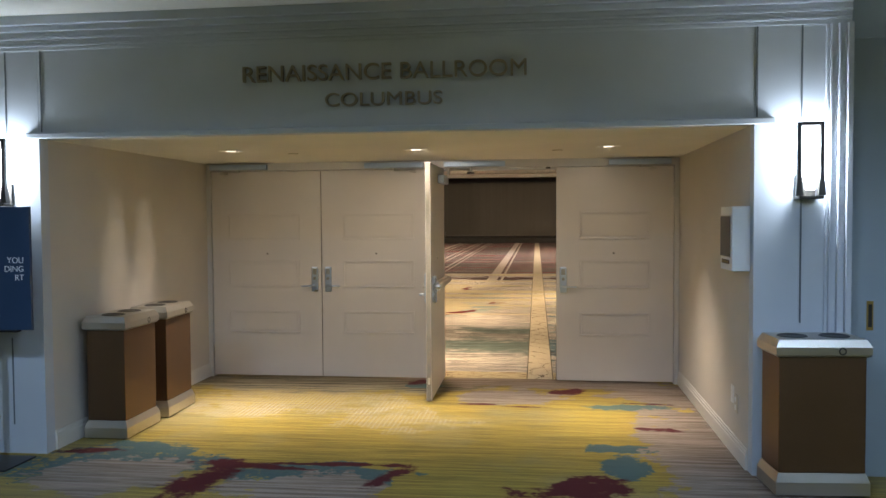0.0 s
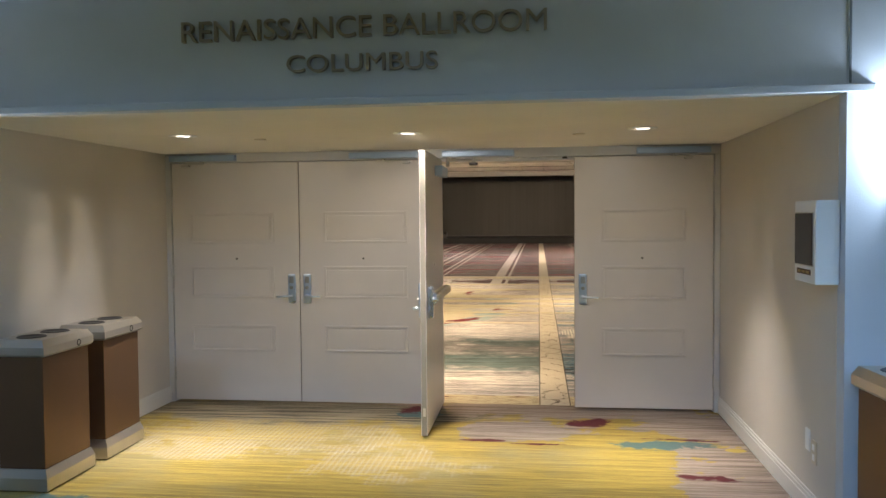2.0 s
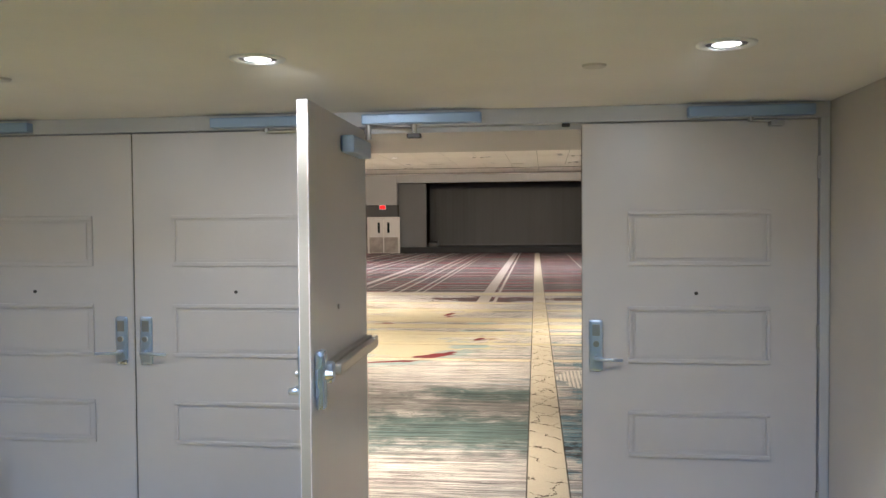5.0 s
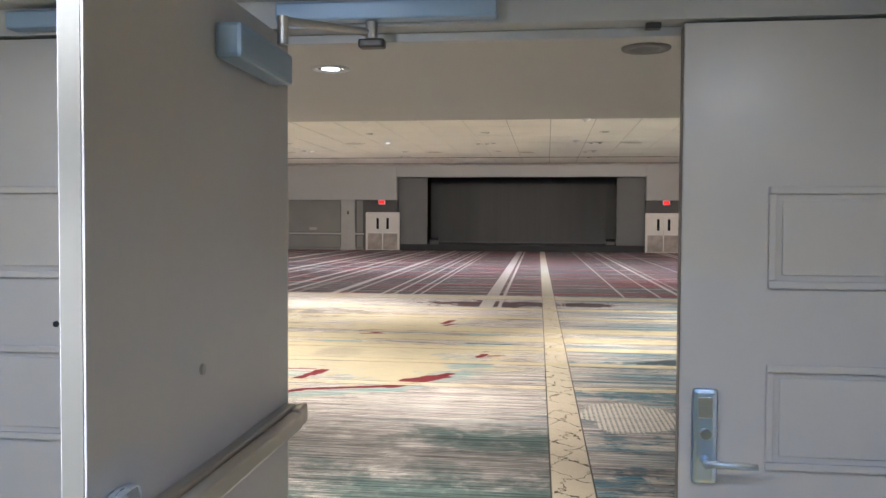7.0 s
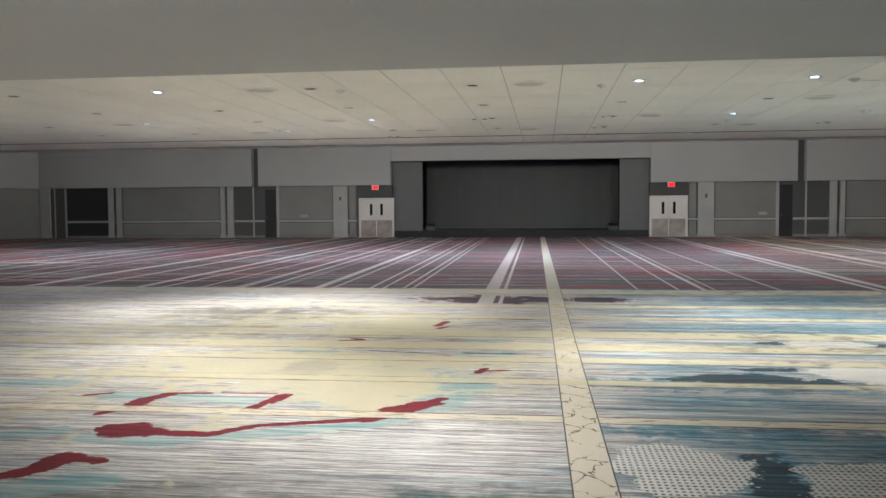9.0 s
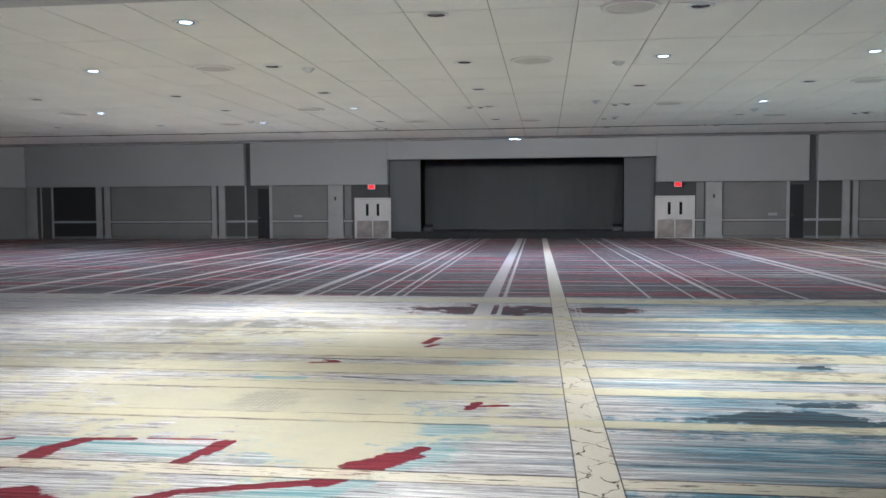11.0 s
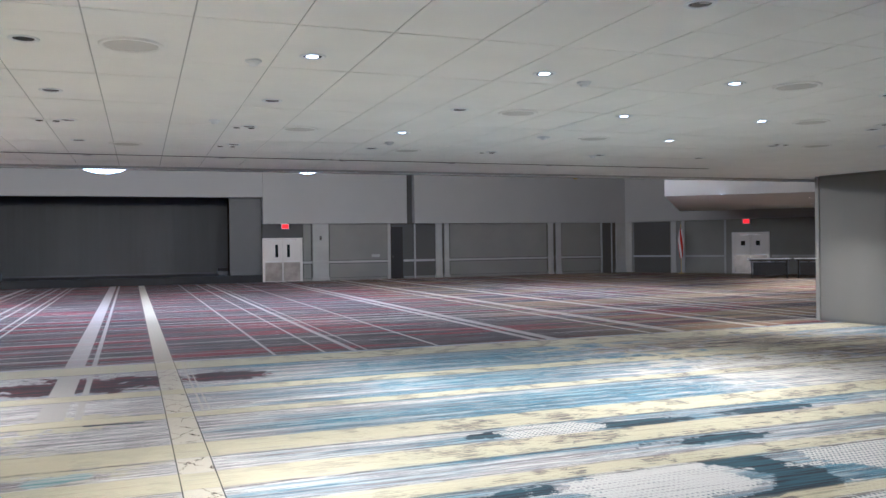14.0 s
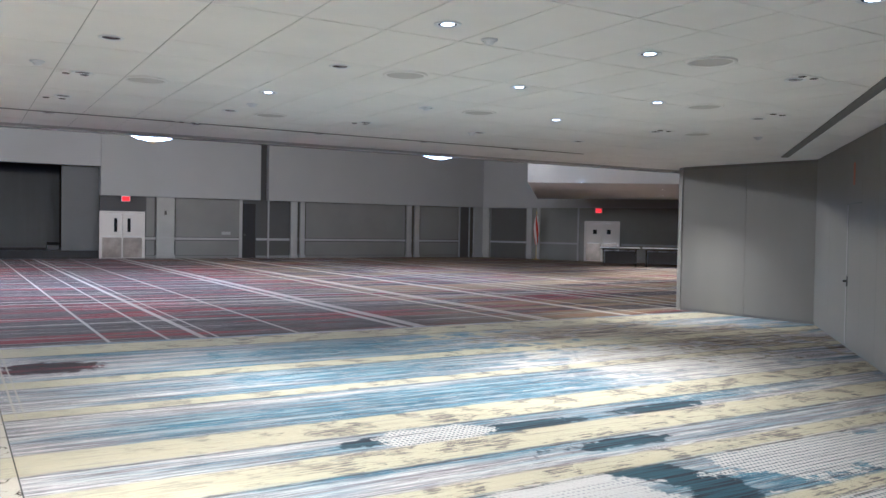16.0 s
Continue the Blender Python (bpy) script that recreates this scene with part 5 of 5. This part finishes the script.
for n, x in enumerate((10.8, 2 * CX - 10.8)):
    o = thing("wall_socket", "pale socket plate on the far wall", "socket", pose(x + 0.4, FAR - 0.031, 1.22), "far wall plates")
    block("plate", -0.22, 0.22, -0.01, 0.0, -0.07, 0.07, M_PILASTER, o, "", 0.003)
for x in (8.3, 2 * CX - 8.3):
    o = thing("wall_bracket", "small dark fixture on the pilaster", "wall fixture", pose(x, FAR - 0.121, 2.15), "pilaster fixtures")
    block("body", -0.05, 0.05, -0.05, 0.0, -0.1, 0.1, M_SCONCE, o, "", 0.01)

# slanted corner: door, flag and folded tables
slant = math.degrees(math.atan2(41.6 - FAR, 32.2 - 26.25))
su = Vector((32.2 - 26.25, 41.6 - FAR, 0)).normalized()


def on_slant(s, z=0, off=0.0):
    return pose(26.25 + su.x * s + su.y * off, FAR + su.y * s - su.x * off, z, 0, 0, slant)


far_door("door_3", on_slant(7.3), "cream double exit doors with square windows", True)
exit_sign(on_slant(7.2, 2.74, 0.28))
corner_trim = setting(thing("trim_corner", "pale trim on the slanted corner wall", "trim"), "pale trim on the slanted corner wall", "trim")
for s0, s1, z0, z1, dp in ((0.05, 0.5, 0, 2.87, 0.1), (2.9, 3.2, 0, 2.87, 0.1), (3.5, 3.7, 0, 2.87, 0.08), (5.9, 6.0, 0, 2.87, 0.05), (0.5, 2.9, 0.88, 0.98, 0.05), (3.7, 5.9, 0.88, 0.98, 0.05), (8.4, 12.2, 0.88, 0.98, 0.05)):
    o = block("strip", s0, s1, -dp, -0.004, z0, z1, M_PILASTER, corner_trim)
    o.matrix_basis = on_slant(0)
dark = setting(block("door_4", 0.6, 2.8, -0.03, -0.004, 0.0, 2.86, M_FARDARK), "dark open bay in the corner wall", "opening")
dark.matrix_basis = on_slant(0)

flag = thing("flag_stand", "red and white striped flag furled on a pole", "flag", on_slant(3.9, 0, 1.0))
part("base", lathe(bmesh.new(), [(0.001, 0.09), (0.03, 0.085), (0.05, 0.05), (0.16, 0.03), (0.17, 0.0)], 20), M_BRASS, flag, "brass base", True)
part("pole", cyl(bmesh.new(), (0, 0, 0.086), (0, 0, 2.55), 0.016), M_BRASS, flag)
part("finial", cyl(bmesh.new(), (0, 0, 2.55), (0, 0, 2.72), 0.035, 0.002), M_BRASS, flag)
for k in range(7):
    bm = bmesh.new()
    ang = k * 0.9
    prev = None
    for q in range(13):
        z = 2.45 - q * 0.135
        r = 0.05 + 0.11 * math.sin(math.pi * q / 12) + 0.012 * math.sin(q * 2.1 + k)
        a0 = ang + q * 0.12
        ring = [bm.verts.new((r * math.cos(a0 + d), 0.6 * r * math.sin(a0 + d), z)) for d in (-0.42, 0.0, 0.42)]
        if prev:
            for i in range(2):
                bm.faces.new((prev[i], prev[i + 1], ring[i + 1], ring[i]))
        prev = ring
    o = part("stripe", bm, M_FLAGRED if k % 2 else M_FLAGWHITE, flag, "", True)
    mod = o.modifiers.new("thick", "SOLIDIFY")
    mod.thickness = 0.006


def folding_table(m):
    ob = thing("folding_table", "long banquet table with white top and black legs", "table", m, "parked tables")
    block("tabletop", -0.92, 0.92, -0.38, 0.38, 0.86, 0.90, M_WHITE, ob, "white top", 0.008)
    for x in (-0.75, 0.75):
        bm = cyl(bmesh.new(), (x, -0.3, 0), (x, -0.3, 0.86), 0.022)
        cyl(bm, (x, 0.3, 0), (x, 0.3, 0.86), 0.022), cyl(bm, (x, -0.3, 0.12), (x, 0.3, 0.12), 0.018), cyl(bm, (x, -0.3, 0.5), (x, 0.3, 0.5), 0.018)
        part("leg_frame", bm, M_BLACK, ob)
    bm = cyl(bmesh.new(), (-0.75, 0, 0.5), (0.75, 0, 0.84), 0.016)
    cyl(bm, (-0.75, 0, 0.84), (0.75, 0, 0.5), 0.016)
    part("brace", bm, M_BLACK, ob)
    block("apron", -0.85, 0.85, -0.33, 0.33, 0.78, 0.858, M_BLACK, ob)
    block("folded_frame", -0.7, 0.7, -0.28, 0.28, 0.13, 0.72, M_BLACK, ob, "black folded frames", 0.02)
    return ob


for x, y, turn in ((26.9, 41.5, -40), (28.4, 40.2, -42), (29.9, 38.9, -40)):
    folding_table(pose(x, y, 0, 0, 0, turn))

# ---- ballroom ceiling fittings ----
COLUMNS, ROWS_Y = (-8.3, -6.48, -4.65, -2.79, -0.93, 0.91, 2.76, 4.57, 6.36, 8.2), (13.5, 15.25, 17.13, 18.98, 20.66, 22.3, 23.95)
near_to = lambda p, some: any(abs(p[0] - q[0]) < 0.5 and abs(p[1] - q[1]) < 0.5 for q in some)
HOLES = [(-0.92, 17.19), (-4.63, 20.49)]
DARK = [(x, y) for x in COLUMNS for y in ROWS_Y if not near_to((x, y), LIT + HOLES) and y - 13.55 > (x - 4.6) * 0.935 + 0.4]
place_all(recessed_light(1, "lit round downlight in the ballroom ceiling", "ballroom downlights"), [p for p in LIT if p[0] < 11], Z_LOW - 0.002)
place_all(recessed_light(1, "lit round downlight in the soffit", "soffit downlights"), SOFFIT_LAMPS, Z_SOFFIT)
place_all(recessed_light(0, "unlit round downlight in the ballroom ceiling", "ballroom downlights"), DARK, Z_LOW - 0.002)
place_all(recessed_light(2, "empty dark downlight can in the ceiling", "ballroom downlights"), HOLES, Z_LOW - 0.002)
grille = thing("ceiling_speaker", "round off-white ceiling speaker grille", "ceiling speaker", None, "ceiling speakers")
part("rim", lathe(bmesh.new(), [(0.17, -0.004), (0.18, -0.014), (0.20, -0.012), (0.205, -0.0005)], 32), M_TILE, grille, "", True)
part("mesh_cover", lathe(bmesh.new(), [(0.001, -0.009), (0.10, -0.0085), (0.1715, -0.004)], 32), M_SOFFIT, grille)
place_all(grille, [(-3.39, 17.14), (-0.28, 17.17), (3.41, 19.0), (-3.42, 20.55), (1.48, 20.7), (-2.22, 22.4), (-0.4, 22.55), (3.3, 22.4), (5.25, 20.6), (-5.26, 22.3), (5.16, 17.03), (6.96, 18.7), (8.84, 20.5),
                   (0.43, 15.2), (-6.9, 20.5), (-6.9, 17.1), (2.2, 14.4)], Z_LOW - 0.002)
smoke = thing("smoke_detector", "small white smoke detector on the ceiling", "smoke detector", None, "smoke detectors")
part("base", lathe(bmesh.new(), [(0.05, -0.016), (0.06, -0.012), (0.062, -0.0005)], 20), M_WHITE, smoke, "", True)
part("sensor", lathe(bmesh.new(), [(0.001, -0.04), (0.03, -0.038), (0.042, -0.0165)], 20), M_WHITE, smoke, "", True)
place_all(smoke, [(0.54, 17.4), (3.26, 17.41), (-2.48, 17.3), (2.81, 21.6), (0.51, 20.3), (4.53, 20.6), (-4.78, 21.9), (6.3, 22.4), (9.8, 20.25)], Z_LOW - 0.002)
twin = thing("twin_light", "unlit twin spotlight plate in the ceiling", "ceiling light", None, "twin spotlights")
part("plate", box(bmesh.new(), -0.16, 0.16, -0.05, 0.05, -0.008, -0.0005, 0.003), M_TILE, twin)
for x in (-0.08, 0.08):
    part("lamp", cyl(bmesh.new(), (x, 0, -0.012), (x, 0, -0.0085), 0.035), M_DIM, twin)
place_all(twin, [(-1.12, 20.72), (0.86, 20.74), (0.84, 22.5), (4.53, 22.4), (6.34, 16.99), (8.06, 18.6), (8.2, 20.5), (-3.0, 23.5), (2.6, 23.8)], Z_LOW - 0.0005)
place_all(recessed_light(1, "lit round downlight in the wing soffit", "wing downlights"), [(17.5, 33.2), (22.5, 34.5), (26.0, 38.0)], 3.22)
vent = thing("soffit_vent", "slim round vent in the soffit", "vent", None, "soffit vents")
part("rim", lathe(bmesh.new(), [(0.06, -0.003), (0.07, -0.012), (0.10, -0.010), (0.105, -0.0005)], 24), M_BULK, vent, "", True)
part("throat", lathe(bmesh.new(), [(0.001, -0.004), (0.061, -0.003)], 24), M_TRACK, vent)
place_all(vent, [(0.44, 9.72), (-3.6, 9.72)], Z_SOFFIT)


def chandelier(x, y, z, power):
    """A shallow faceted glass bowl hung on rods from the high ceiling."""
    ob = thing("chandelier", "large shallow glowing glass bowl chandelier", "chandelier", pose(x, y, z), "ballroom chandeliers")
    for k in range(12):
        bm = bmesh.new()
        a0, a1 = 2 * math.pi * k / 12 + 0.02, 2 * math.pi * (k + 1) / 12 - 0.02
        prev = None
        for r, h in ((0.10, 0.0), (0.45, 0.08), (0.85, 0.24), (1.15, 0.48)):
            ring = [bm.verts.new((r * math.cos(a), r * math.sin(a), h)) for a in (a0, (a0 + a1) / 2, a1)]
            if prev:
                for i in range(2):
                    bm.faces.new((prev[i], prev[i + 1], ring[i + 1], ring[i]))
            prev = ring
        o = part("glass_segment", bm, M_BOWL, ob)
        mod = o.modifiers.new("thick", "SOLIDIFY")
        mod.thickness = 0.012
    part("finial", cyl(bmesh.new(), (0, 0, -0.06), (0, 0, 0.03), 0.03, 0.11), M_BRASS, ob)
    part("rod", cyl(bmesh.new(), (0, 0, 0.03), (0, 0, Z_HIGH - z), 0.02), M_BRASS, ob)
    bulb((x, y, z + 0.9), power, NEUTRAL, 0.4)


for x, y, z in ((-1.15, 36.0, 3.82), (4.53, 36.0, 3.91), (13.72, 36.0, 3.94), (-7.3, 36.0, 3.94), (-16.5, 36.0, 3.96)):
    chandelier(x, y, z, 1350)

# bring the ballroom to its place
for ob in set(scene.objects) - before_hall:
    if ob.type == "LIGHT":
        ob.location = HALL @ ob.location
    elif ob.parent is None:
        ob.matrix_basis = HALL @ ob.matrix_basis
